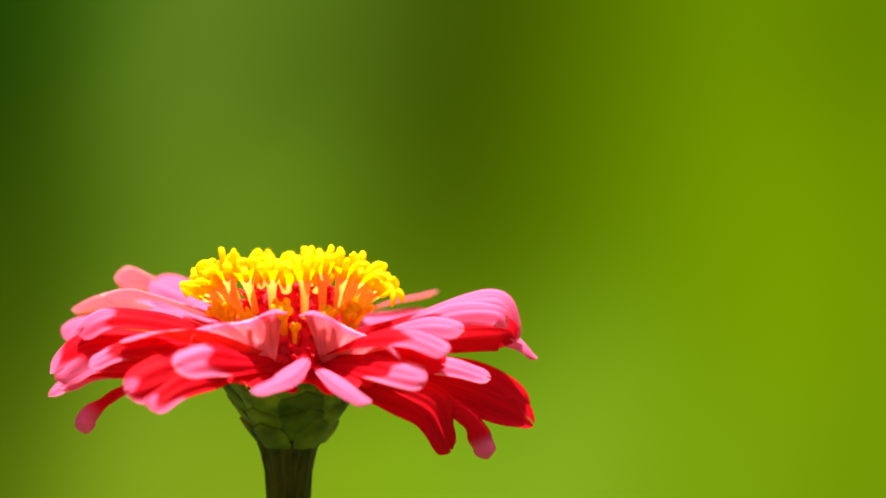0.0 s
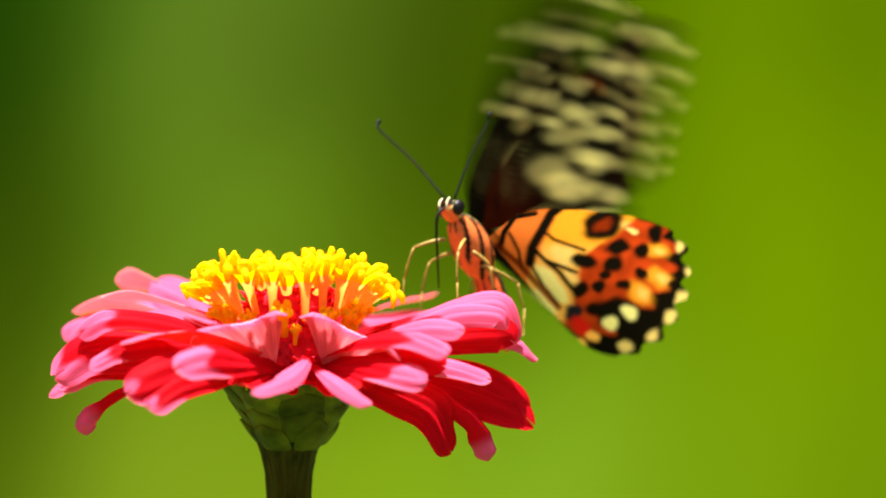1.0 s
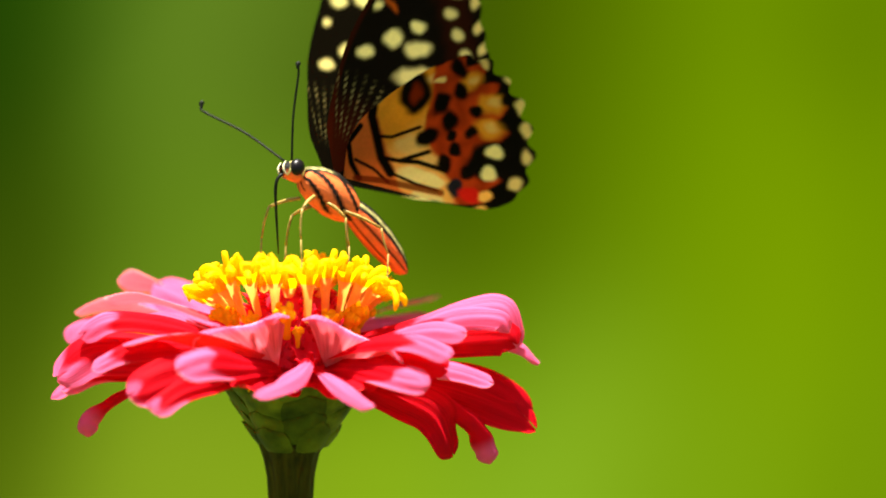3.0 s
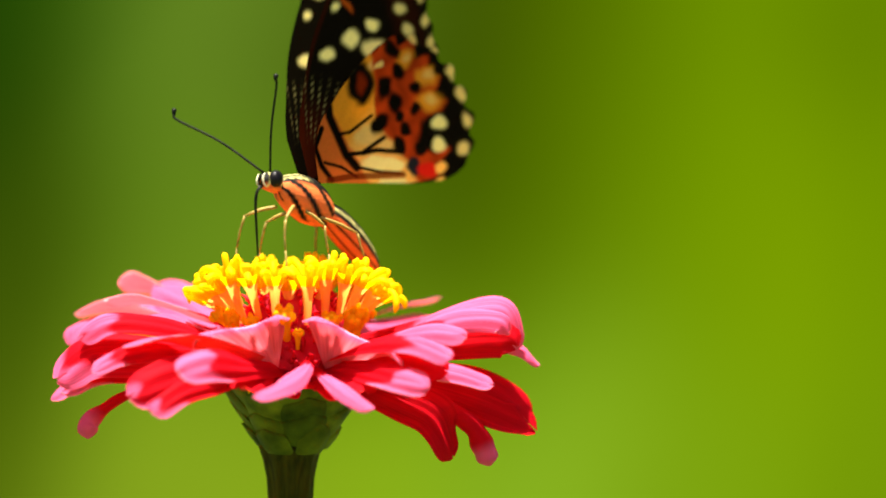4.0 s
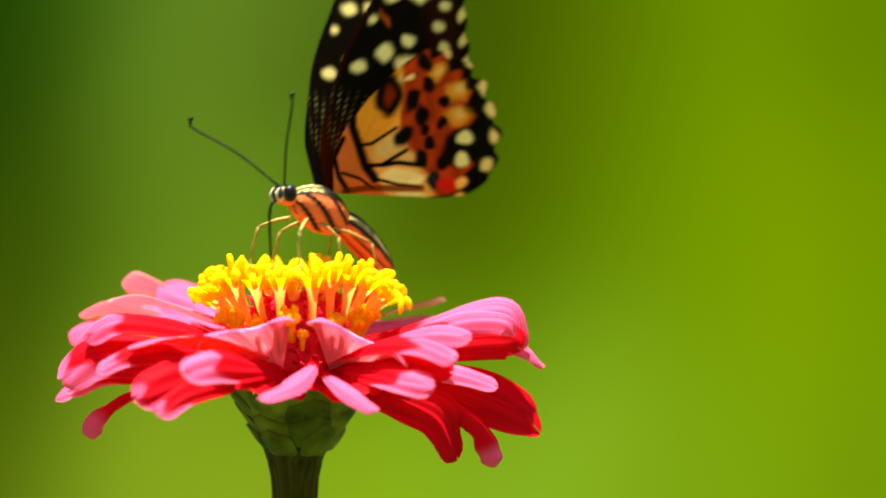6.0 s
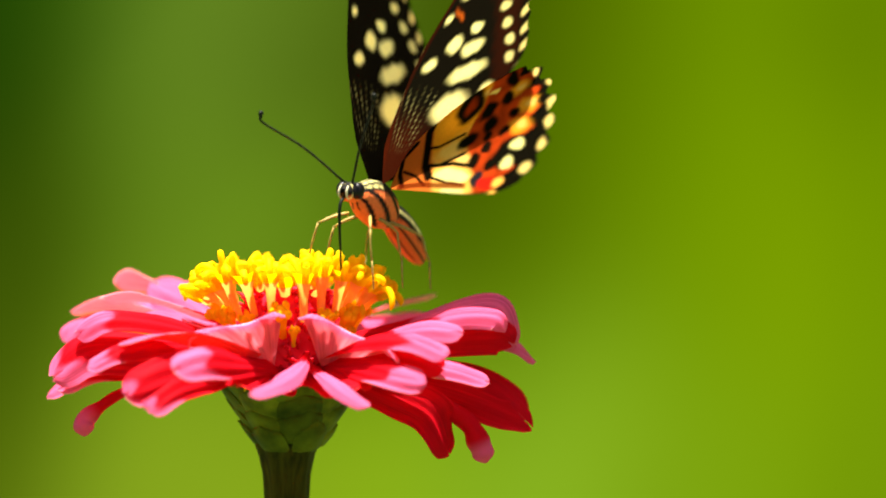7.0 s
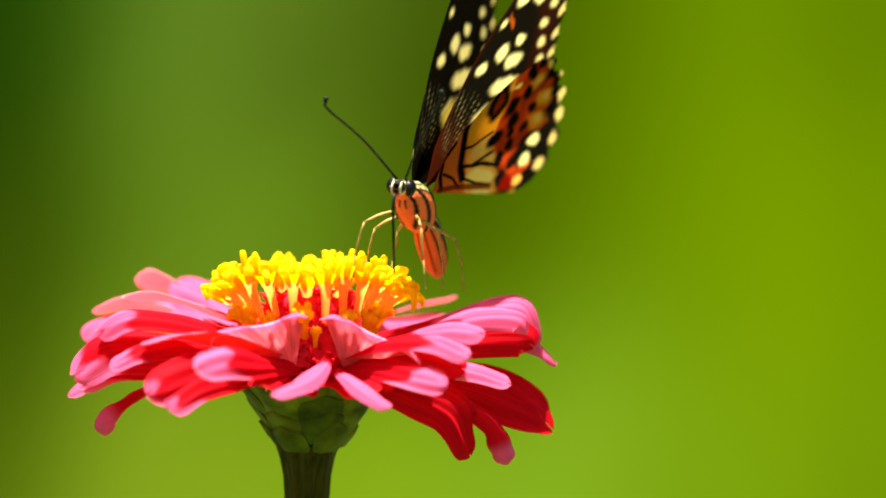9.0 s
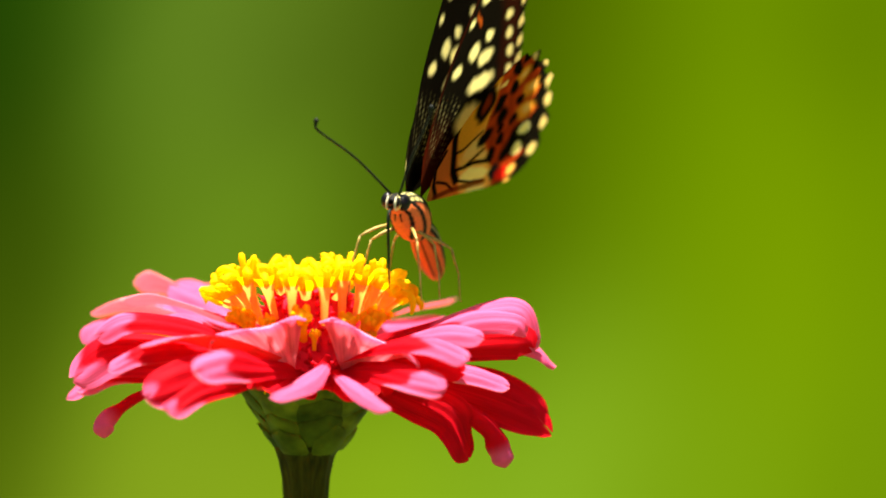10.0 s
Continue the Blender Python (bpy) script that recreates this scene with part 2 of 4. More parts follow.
def backdrop():
    """A curved, glowing wall painted as far greenery, 2.6 m behind the flower and round to its sides."""
    bm = bmesh.new()
    xs = np.concatenate([np.linspace(-9, -0.36, 24), np.linspace(-0.34, 0.42, 90), np.linspace(0.44, 9, 24)])
    zs = np.concatenate([np.linspace(-0.05, -0.02, 3), np.linspace(0.0, 0.60, 44), np.linspace(0.65, 2.6, 18)])
    gx, gz = np.meshgrid(xs, zs)
    y = 2.6 - 0.045 * np.maximum(0, np.abs(gx) - 0.6) ** 2
    pts = np.stack([gx, y, gz], -1) * 1000
    sheet(bm, pts)
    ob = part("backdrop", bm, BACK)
    # the stretch in view there, by the camera's place and tilt
    dist = 2.6 - eye.y
    half = dist / math.cos(radians(TILT)) * math.tan(radians(5.0))
    mid = eye.z - dist * math.tan(radians(TILT))
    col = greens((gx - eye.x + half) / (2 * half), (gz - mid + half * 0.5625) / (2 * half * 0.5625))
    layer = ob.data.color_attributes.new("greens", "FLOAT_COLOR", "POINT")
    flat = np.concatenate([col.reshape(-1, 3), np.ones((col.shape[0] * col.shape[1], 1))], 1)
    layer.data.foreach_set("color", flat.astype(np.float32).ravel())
    return tagged(ob, "glowing wall painted as far out-of-focus green foliage in soft light and shade", "foliage", kind="structure")


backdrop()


# ---- the zinnia ----
zinnia = tagged(new("zinnia"), "pink zinnia in full bloom with yellow disc on green stem", "flower")


def petal(spine, wide, roll, fold=38, lip=45, rim=-0.3, neck=0.5, tip=0.5, lobes=0.03, pale=0.8, club=0.0, brim=0.12):
    """One ray petal along a bent middle line (mm, from the whorl to its end), `wide` across.
    roll (degrees, from foot to end) drops the margin that is nearer the viewer, fold arches it across, lip flares that
    margin out again, rim rolls all its margin, neck is how narrow it starts, tip how long it tapers, lobes how deep its
    end is notched, pale is where along it the shaded crimson gives way to painted sunlit pink, brim how far that runs
    up the nearer margin, club how much its end swells."""
    rows, cols = 44, 21
    seed = spine[-1][0] * 0.37 + spine[-1][2]
    mid = np.array([list(q) for q in bend(spine, 90)])
    run = np.concatenate([[0], np.cumsum(np.linalg.norm(np.diff(mid, axis=0), axis=1))])
    long = run[-1]
    line = np.linspace(0, 1, rows)
    mid = np.stack([np.interp(line * long, run, mid[:, k]) for k in range(3)], -1)
    along = np.gradient(mid, axis=0)
    along /= np.linalg.norm(along, axis=1, keepdims=True)
    level = np.cross(along, (0, 0, 1))
    level /= np.linalg.norm(level, axis=1, keepdims=True) + 1e-9
    key = level.mean(axis=0)
    if (key[1] > 0 if abs(key[1]) > 0.35 else key[0] < 0):
        level = -level
    top = np.cross(level, along)
    top *= np.sign(top[:, 2:] + 1e-6)
    turn = np.radians(np.interp(line, np.linspace(0, 1, len(roll)), roll))[:, None]
    face = top * np.cos(turn) + level * np.sin(turn)
    s = line[:, None] * np.ones((1, cols))
    w = np.linspace(-1, 1, cols)[None, :] * np.ones((rows, 1))
    taper = min(0.6, tip * wide / long)
    end = np.clip((s - 1 + taper) / taper, 0, 1)
    half = wide / 2 * (neck + (1 - neck) * smooth(0.0, 0.7, s)) * np.sqrt(np.clip(1 - (end * 0.992) ** 2.2, 0, 1))
    half = half * (1 + 0.06 * np.sin(s * 7 + seed * 3 + 2.0 * np.sign(w)) * smooth(0.2, 0.6, s)) * (1 + club * np.exp(-((s - 0.90) / 0.10) ** 2))
    wob = np.array([[noise.noise((s[i, j] * 2.3 + seed, w[i, j] * 1.2, seed)) for j in range(cols)] for i in range(rows)])
    edge = np.sqrt(np.clip(w * w * (1 - end) + end ** 4, 0, 1))
    lift = rim * smooth(0.55, 1.0, edge) * smooth(0.25, 0.75, s) * min(1.0, wide / 9)
    lift = lift - 0.17 * np.cos(w * math.pi * 3.1 + 0.8 * wob) * smooth(0.0, 0.3, s) * (1 - end) * (wide / 10)
    lift = lift + (0.6 * wob * s + 0.3 * np.sin(s * 8.5 + seed + 1.3 * w) * w * w * smooth(0.2, 0.7, s)) * min(1.0, wide / 7)
    back = lobes * long * smooth(0.7, 1.0, s) * (np.exp(-((w - 0.3 * math.sin(seed * 9)) / 0.28) ** 2) + 0.5 * np.exp(-((w + 0.55) / 0.2) ** 2))
    # across: the slope changes from margin to margin, and is summed up from the middle line
    lean = turn + np.radians(fold) * w * smooth(0.0, 0.35, s) - np.radians(lip) * smooth(0.62, 0.95, w) * smooth(0.3, 0.6, s)
    level_run, drop_run = (np.concatenate([np.zeros((rows, 1)), np.cumsum(0.5 * (f[:, 1:] + f[:, :-1]), axis=1)], 1) * (2 / (cols - 1)) for f in (np.cos(lean), np.sin(lean)))
    level_run, drop_run = level_run - level_run[:, cols // 2, None], drop_run - drop_run[:, cols // 2, None]
    pts = (mid[:, None] + level[:, None] * (half * level_run)[..., None] - top[:, None] * (half * drop_run)[..., None]
           + face[:, None] * lift[..., None] - along[:, None] * back[..., None])
    pts[..., 2] += HEAD
    normal = np.cross(np.gradient(pts, axis=1), np.gradient(pts, axis=0))
    normal /= np.linalg.norm(normal, axis=-1, keepdims=True) + 1e-9
    flip = np.sign(np.sum(normal[rows // 2, cols // 2] * face[rows // 2]))
    under = pts - 0.10 * flip * normal
    uv = np.stack([s, w * 0.5 + 0.5], -1)
    bm = bmesh.new()
    sheet(bm, pts, uv)
    sheet(bm, under, uv, mat=1)
    ob = part("ray_petal", bm, (PETAL, REVERSE), zinnia)
    # sunlit pink painted over the shaded crimson, by length and nearer margin
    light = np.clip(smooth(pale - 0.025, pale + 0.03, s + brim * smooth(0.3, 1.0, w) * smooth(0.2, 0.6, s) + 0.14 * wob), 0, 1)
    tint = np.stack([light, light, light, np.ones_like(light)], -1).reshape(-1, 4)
    layer = ob.data.color_attributes.new("painted_sun", "FLOAT_COLOR", "POINT")
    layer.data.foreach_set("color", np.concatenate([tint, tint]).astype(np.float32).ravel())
    return ob


def rolled(spine, radii, pale):
    """A ray petal rolled up lengthwise into a drooping quill with a swollen, rounded end."""
    n = 34
    path = bend(spine, n)
    thick = np.interp(np.linspace(0, 1, n), np.linspace(0, 1, len(radii)), radii)
    for _ in range(2):
        thick[1:-1] = 0.25 * thick[:-2] + 0.5 * thick[1:-1] + 0.25 * thick[2:]
    thick[-4:] *= np.array((0.94, 0.80, 0.55, 0.15))
    bm = bmesh.new()
    thick = thick * (1 + 0.06 * np.sin(np.arange(n) * 0.9))
    tube(bm, [Vector(p) + Vector((0, 0, HEAD)) for p in path], [float(r) for r in thick], 14)
    ob = part("ray_petal", bm, PETAL, zinnia)
    # the swollen end takes the same painted sunlit pink
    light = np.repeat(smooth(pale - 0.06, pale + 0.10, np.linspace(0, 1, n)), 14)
    layer = ob.data.color_attributes.new("painted_sun", "FLOAT_COLOR", "POINT")
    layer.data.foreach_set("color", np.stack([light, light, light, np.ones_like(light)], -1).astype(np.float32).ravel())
    return ob


# the ray petals: back, left, front, right
petal(((-6.0, 7, 5.0), (-11.9, 20, 5.8), (-16.0, 30, 6.7)), 8, (8, 14), pale=0.3)
petal(((-1.4, 8, 4.1), (-4.1, 20, 4.2), (-6.8, 28, 3.8)), 10, (5, 5), pale=0.6)
petal(((3.2, 8, 4.1), (5.2, 20, 3.9), (6.6, 28, 3.4)), 10, (5, 5), pale=0.6)
petal(((-3.7, 8, 2.5), (-14.9, 17, 4.6), (-21.4, 22, 5.5)), 10, (10, 8), pale=0.6)
petal(((-5.5, 5, 3.8), (-11.4, 9, 5.9), (-17.0, 12, 8.3), (-19.5, 13, 9.2)), 6.5, (22, 26), pale=0.15, fold=20, lip=0)
petal(((-6.8, 8, 4.8), (-14.7, 13, 7.0), (-21.1, 16, 9.0), (-24.7, 16, 8.8)), 3.9, (-24, -44), pale=0.3, club=0.4, fold=12, lip=0, rim=0.1)
petal(((-5.8, 2, 4.2), (-12.7, 3, 6.5), (-20.0, 4, 8.5), (-25.7, 4, 8.2)), 5.4, (-24, -26, -18), pale=0.3, fold=14, lip=0, rim=0.1)
petal(((-9.0, 6, 2.8), (-19.2, 10, 5.7), (-25.5, 12, 6.3), (-30.2, 11, 5.3)), 4.6, (-12, -26, -34), pale=0.3, fold=12, lip=0, rim=0.1)
petal(((-5.7, -1, 3.2), (-12.5, -2, 5.3), (-17.4, -2, 6.9), (-21.9, -2, 6.2)), 4.6, (10, 14, 20), pale=0.25, fold=26, lip=20)
petal(((-8.9, 4, 3.1), (-21.3, 6, 5.2), (-28.2, 6, 4.5), (-30.9, 5, 2.2)), 5.2, (10, 24, 30), pale=0.86)
petal(((-6.4, -3, 2.7), (-16.0, -6, 6.5), (-23.8, -8, 7.5), (-28.4, -8, 5.2)), 4.4, (30, 40, 40), pale=0.8, fold=40, lip=30, brim=0.05)
petal(((-4.3, -9, 2.2), (-9.7, -13, 4.9), (-16.3, -15, 6.3), (-22.1, -15, 5.2)), 4.8, (-40, -30, 0), pale=0.8, fold=14, lip=20)
petal(((-6.3, -6, 2.4), (-14.2, -12, 4.5), (-21.5, -15, 4.2), (-26.3, -15, 1.9)), 3.2, (30, 50, 50), pale=0.84, fold=36, lip=30, brim=0.05)
petal(((-6.4, -3, 1.9), (-16.0, -6, 2.3), (-26.4, -8, 3.1), (-31.7, -8, -0.6)), 7.0, (46, 60, 50), pale=0.86, fold=36, lip=40, lobes=0.05)
petal(((-6.4, -2, 0.3), (-16.2, -4, 0.9), (-25.2, -5, 0.7), (-31.2, -5, -2.3)), 5.6, (34, 44, 40), pale=0.86, lobes=0.05, fold=30, lip=40)
petal(((-8.9, 2, -0.4), (-20.2, 0, -0.2), (-29.3, -1, -2.1), (-32.7, -2, -4.2)), 3.6, (10, 14), pale=0.86)
petal(((-3.2, -8, 1.5), (-9.3, -14, 1.9), (-16.1, -19, 1.2), (-21.0, -21, -0.7)), 6.0, (60, 70, 60), pale=1.02, fold=24, lip=80, lobes=0.06, brim=0.26)
petal(((-3.2, -8, 1.1), (-8.9, -14, 0.6), (-13.9, -19, -0.1), (-18.0, -22, -2.6)), 4.2, (60, 66, 50), pale=0.98, fold=26, lip=70, brim=0.22)
petal(((-1.7, -8, 0.9), (-5.9, -15, 2.4), (-10.0, -22, 4.0), (-14.4, -25, 3.4)), 5.0, (44, 60, 50), pale=0.76, fold=30, lip=70, brim=0.28)
petal(((2.6, -8, 3.1), (2.0, -15, 2.4), (-0.5, -21, 1.3), (-4.7, -23, -0.2)), 3.5, (20, 14, 14), pale=0.34, neck=0.22, fold=45, lip=0)
petal(((2.5, -8, 1.4), (4.9, -15, 0.9), (7.7, -20, -0.2), (11.0, -22, -1.9)), 2.9, (18, 20, 16), pale=0.3, neck=0.3, fold=45, lip=0)
petal(((-2.5, -6, 0.9), (-4.5, -12, 0.5), (-6.6, -16, 0.1)), 8, (20, 20), pale=1.4)
petal(((-0.6, -6, 0.9), (-1.6, -10, -0.3), (-3.1, -12, -1.0)), 7, (20, 20), pale=1.4)
petal(((1.6, -6, 0.9), (2.5, -10, -0.3), (3.3, -12, -1.1)), 7, (20, 20), pale=1.4)
petal(((3.5, -6, 0.9), (6.7, -12, 0.4), (9.7, -16, -0.2)), 8, (20, 20), pale=1.4)
petal(((4.3, -7, 1.1), (9.7, -14, 1.9), (14.2, -19, 1.5), (18.3, -20, 0.8)), 4.2, (50, 60, 55), pale=0.72, fold=26, lip=80, brim=0.2)
petal(((4.3, -6, 1.7), (10.4, -10, 3.2), (16.4, -13, 3.4), (20.8, -13, 1.7)), 5.0, (56, 66, 60), pale=1.4, fold=26, lip=10)
petal(((5.7, -3, 0.4), (13.3, -8, 1.2), (20.8, -11, 1.3), (26.8, -11, -0.4)), 3.6, (30, 38, 36), pale=0.72, fold=30, lip=60)
petal(((5.7, 0, -0.1), (15.6, -3, -1.1), (24.6, -4, -3.3), (30.3, -4, -5.9), (32.7, -4, -8.0)), 6.4, (66, 78, 74, 50), pale=1.3, lobes=0.12, tip=1.3, neck=0.6, fold=20, lip=20)
petal(((5.6, 2, -0.4), (14.0, 1, -0.6), (23.9, 0, -1.9), (29.4, 0, -4.5), (31.5, 0, -7.9)), 4.4, (56, 70, 76), pale=1.3, tip=0.8, fold=30, lip=0)
petal(((6.5, -4, -1.0), (14.1, -7, -3.0), (19.2, -9, -5.3), (21.6, -8, -11.0)), 6.4, (56, 66, 70), pale=1.4, neck=0.7, fold=20, lip=30, tip=0.5)
petal(((6.3, 6, 3.6), (12.3, 14, 4.2), (18.5, 18, 4.2)), 7, (8, 14), pale=0.3)
petal(((5.6, 4, 3.9), (9.3, 10, 4.5), (13.9, 14, 3.8)), 8, (8, 14), pale=0.3)
petal(((7.8, 10, 4.5), (13.1, 15, 5.8), (17.0, 18, 6.2), (19.5, 20, 6.5)), 1.7, (-20, -30), pale=0.3, neck=0.9, lobes=0, club=0.2, fold=20, lip=0, rim=0)
petal(((6.4, -1, 3.2), (15.6, -3, 6.1), (23.1, -4, 8.7), (28.5, -4, 8.7), (30.5, -4, 3.3)), 6.0, (20, 28, 34, 40), pale=0.4, lobes=0.02, tip=0.4, fold=44, lip=10)
petal(((6.5, -3, 3.1), (14.1, -6, 5.1), (21.6, -8, 7.9), (27.6, -8, 7.9), (29.0, -8, 5.8)), 4.2, (30, 44, 44), pale=0.55, fold=44, lip=10)
petal(((5.0, -4, 2.9), (11.1, -10, 5.2), (17.9, -14, 7.3), (23.2, -15, 6.9)), 4.2, (24, 36, 36), pale=0.5, fold=44, lip=20)
petal(((4.3, -7, 1.8), (9.7, -13, 5.1), (15.7, -17, 6.3), (21.4, -18, 4.5)), 3.8, (10, 34, 40), pale=0.74, fold=44, lip=30)
petal(((5.6, 2, 1.1), (15.5, 2, 2.7), (25.4, 0, 3.9), (30.3, -1, 3.2), (33.1, -1, 0.6)), 4.6, (20, 22, 22, 10), pale=0.75, lobes=0, tip=1.4, lip=0)
petal(((5.7, -2, 1.8), (14.1, -5, 3.0), (21.6, -6, 4.6), (28.0, -6, 4.9), (30.0, -6, 3.7)), 5.0, (60, 72, 70), pale=1.4, lip=0, fold=20)
rolled(((-6.4, -2, -0.9), (-16.2, -4, -1.3), (-22.0, -6, -2.9), (-25.1, -7, -4.7), (-27.1, -7, -6.6), (-27.2, -8, -8.5)), (0.7, 0.6, 0.65, 0.8, 1.45, 1.25), 0.66)
rolled(((9.5, -3, -1.1), (17.8, -5, -3.4), (23.6, -6, -6.6), (25.5, -6, -9.8), (26.4, -6, -12.3)), (1.3, 1.3, 1.25, 1.65, 1.3), 0.72)


def fan(foot, along, up, low, high, reach, tall, roll):
    """A pleated petal that stands fan-wise before the disc: it opens from its foot between two angles in the plane of
    `along` and `up`, reaching `reach` at the low side and `tall` at the high one; its rim rolls over outwards."""
    foot, along, up = (np.array(v, float) for v in (foot, along, up))
    along /= np.linalg.norm(along)
    up -= along * up.dot(along)
    up /= np.linalg.norm(up)
    out = np.cross(along, up)
    out *= -np.sign(out[1])
    rows, cols = 30, 25
    s = np.linspace(0, 1, rows)[:, None] * np.ones((1, cols))
    w = np.linspace(0, 1, cols)[None, :] * np.ones((rows, 1))
    ang = np.radians(low + (high - low) * w)
    far = (reach + (tall - reach) * smooth(0.0, 1.0, w)) * (1 - 0.20 * np.sin(w * math.pi) ** 2 - 0.10 * smooth(0.86, 1.0, w) - 0.12 * smooth(0.16, 0.0, w))
    curl = np.radians(105) * np.clip((s - 0.80) / 0.20, 0, 1) * (0.75 + 0.25 * np.sin(w * 9))
    rad = far / 0.8 * np.minimum(s, 0.80) + roll * np.sin(curl)
    off = roll * (1 - np.cos(curl)) + 0.28 * np.cos(w * 22) * smooth(0.1, 0.6, s) * (1 - smooth(0.7, 0.9, s)) + 0.9 * np.sin(w * math.pi) * s
    pts = foot + (rad * np.cos(ang))[..., None] * along + (rad * np.sin(ang))[..., None] * up + off[..., None] * out + np.array((0, 0, HEAD))
    normal = np.cross(np.gradient(pts, axis=1), np.gradient(pts, axis=0))
    normal /= np.linalg.norm(normal, axis=-1, keepdims=True) + 1e-9
    if normal[8, cols // 2].dot(out) < 0:
        normal = -normal
    uv = np.stack([s, w], -1)
    bm = bmesh.new()
    sheet(bm, pts - 0.08 * normal, uv)
    sheet(bm, pts + 0.08 * normal, uv, mat=1)
    ob = part("ray_petal", bm, (FAN, FAN), zinnia)
    layer = ob.data.color_attributes.new("painted_sun", "FLOAT_COLOR", "POINT")
    # sunlit lilac painted along the rolled rim
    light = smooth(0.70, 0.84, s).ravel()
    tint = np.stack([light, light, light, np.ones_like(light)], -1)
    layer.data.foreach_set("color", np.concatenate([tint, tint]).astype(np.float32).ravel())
    return ob


fan((-2.0, -7.0, 0.4), (-1, -0.30, 0), (0, -0.42, 0.9), 20, 92, 13.4, 8.6, 1.5)
fan((4.7, -7.0, 0.0), (1, -0.30, 0), (0, -0.42, 0.9), 6, 102, 11.0, 8.8, 1.5)


def receptacle():
    """The red cone of chaffy scales inside the florets."""
    bm = bmesh.new()
    lathe(bm, [(6.5, HEAD - 3), (7.0, HEAD + 1), (6.4, HEAD + 5), (5.6, HEAD + 9.0), (3.5, HEAD + 10.6), (0.4, HEAD + 11.0)], 32, 0.04)
    rnd = random.Random(5)
    for i in range(420):
        h = rnd.uniform(0.5, 10.4)
        r = float(np.interp(h, [0, 1, 5, 9.0, 10.6], [6.8, 7.0, 6.4, 5.6, 3.5]))
        a = rnd.uniform(0, 2 * math.pi)
        d = Vector((math.cos(a), math.sin(a), rnd.uniform(0.2, 0.9))).normalized()
        p = Vector((r * math.cos(a), r * math.sin(a), HEAD + h))
        q = p + d * rnd.uniform(0.7, 1.5) + Vector((rnd.uniform(-.4, .4), rnd.uniform(-.4, .4), rnd.uniform(-.2, .4)))
        tube(bm, [p - d * 0.3, (p + q) / 2, q], [0.34, 0.26, 0.05], 5)
    return part("receptacle", bm, CHAFF, zinnia, "red cone of frilled chaffy scales")


receptacle()


def floret_tube(long):
    bm = bmesh.new()
    lathe(bm, [(0.48, 0), (0.54, long * 0.2), (0.62, long * 0.45), (0.84, long * 0.66), (1.26, long * 0.80)], 14, cap=False)
    return bm


def floret_crown(long, spread, seed):
    """The yellow throat that widens out of the tube, and five plump velvety lobes rolled back from its rim."""
    bm = bmesh.new()
    rnd = random.Random(seed)
    lathe(bm, [(1.25, long * 0.78), (1.5, long * 0.88), (1.78, long * 0.96), (1.9, long)], 15, cap=False)
    for k in range(5):
        a = 2 * math.pi * k / 5 + rnd.uniform(-.22, .22)
        out = Vector((math.cos(a), math.sin(a), 0))
        s, up = spread * rnd.choice((0.2, 0.7, 1.0, 1.2, 1.4)), Vector((0, 0, 1))
        base = up * long
        path = bend([base + out * 1.1 - up * 1.3, base + out * 1.6 - up * 0.1, base + out * (1.9 + 0.6 * s) + up * (0.8 - 0.25 * s),
                     base + out * (2.1 + 1.5 * s) + up * (1.5 - 1.2 * s), base + out * (2.2 + 2.0 * s) + up * (1.7 - 2.1 * s)], 12)
        fat = rnd.uniform(0.98, 1.18)
        tube(bm, path, [fat * x for x in (0.40, 0.46, 0.48, 0.48, 0.48, 0.48, 0.48, 0.48, 0.46, 0.42, 0.32, 0.10)], 8)
    return bm


def florets():
    """Open florets in loose rings about the cone; each leans outwards."""
    rnd = random.Random(23)
    kinds = []
    for seed in range(5):
        t = part("disc_floret", floret_tube(6.9), ORANGE, zinnia, "tubular disc floret, orange below a yellow crown")
        c = part("crown", floret_crown(6.9, 0.62 + 0.13 * seed, seed), YELLOW, t, "velvety yellow lobes rolled outwards")
        kinds.append((t.data, c.data))
        bpy.data.objects.remove(c), bpy.data.objects.remove(t)
    # azimuth, radius, height of the foot, lean: the front row first, then the middle and the far side
    row = [(196, 7.6, 5.6, 40), (212, 8.0, 6.0, 36), (222, 8.3, 6.0, 26), (233, 7.4, 6.0, 22), (252, 8.0, 6.0, 8), (284, 8.2, 6.0, 2),
           (300, 8.2, 6.0, 6), (319, 8.2, 6.0, 18), (331, 8.4, 6.0, 28), (346, 7.8, 5.6, 38)]
    row += [(a, 3.6, 4.4, 6) for a in (30, 120, 200, 262, 320)]
    row += [(a, 7.6, 3.8, 18 + 20 * abs(math.cos(radians(a)))) for a in (4, 24, 44, 64, 84, 104, 124, 144, 164, 180)]
    for az, radius, low, lean in row:
        a = radians(az + rnd.uniform(-4, 4))
        r = radius + rnd.uniform(-.3, .3)
        tilt = lean + rnd.uniform(-5, 5)
        me = kinds[rnd.randrange(5)]
        ob = tagged(new("disc_floret", me[0]), "tubular disc floret, orange below a yellow crown")
        ob.parent = zinnia
        ob.matrix_basis = (Matrix.Translation(Vector((r * math.cos(a), r * math.sin(a), HEAD + low + 1.3 + rnd.uniform(-.4, .4))) * MM)
                           @ Matrix.Rotation(a, 4, "Z") @ Matrix.Rotation(radians(tilt), 4, "Y")
                           @ Matrix.Rotation(rnd.uniform(0, 6), 4, "Z") @ Matrix.Diagonal((0.95, 0.95, rnd.uniform(0.94, 1.08), 1)))
        crown = tagged(new("crown", me[1]), "velvety yellow lobes rolled outwards")
        crown.parent = ob


florets()


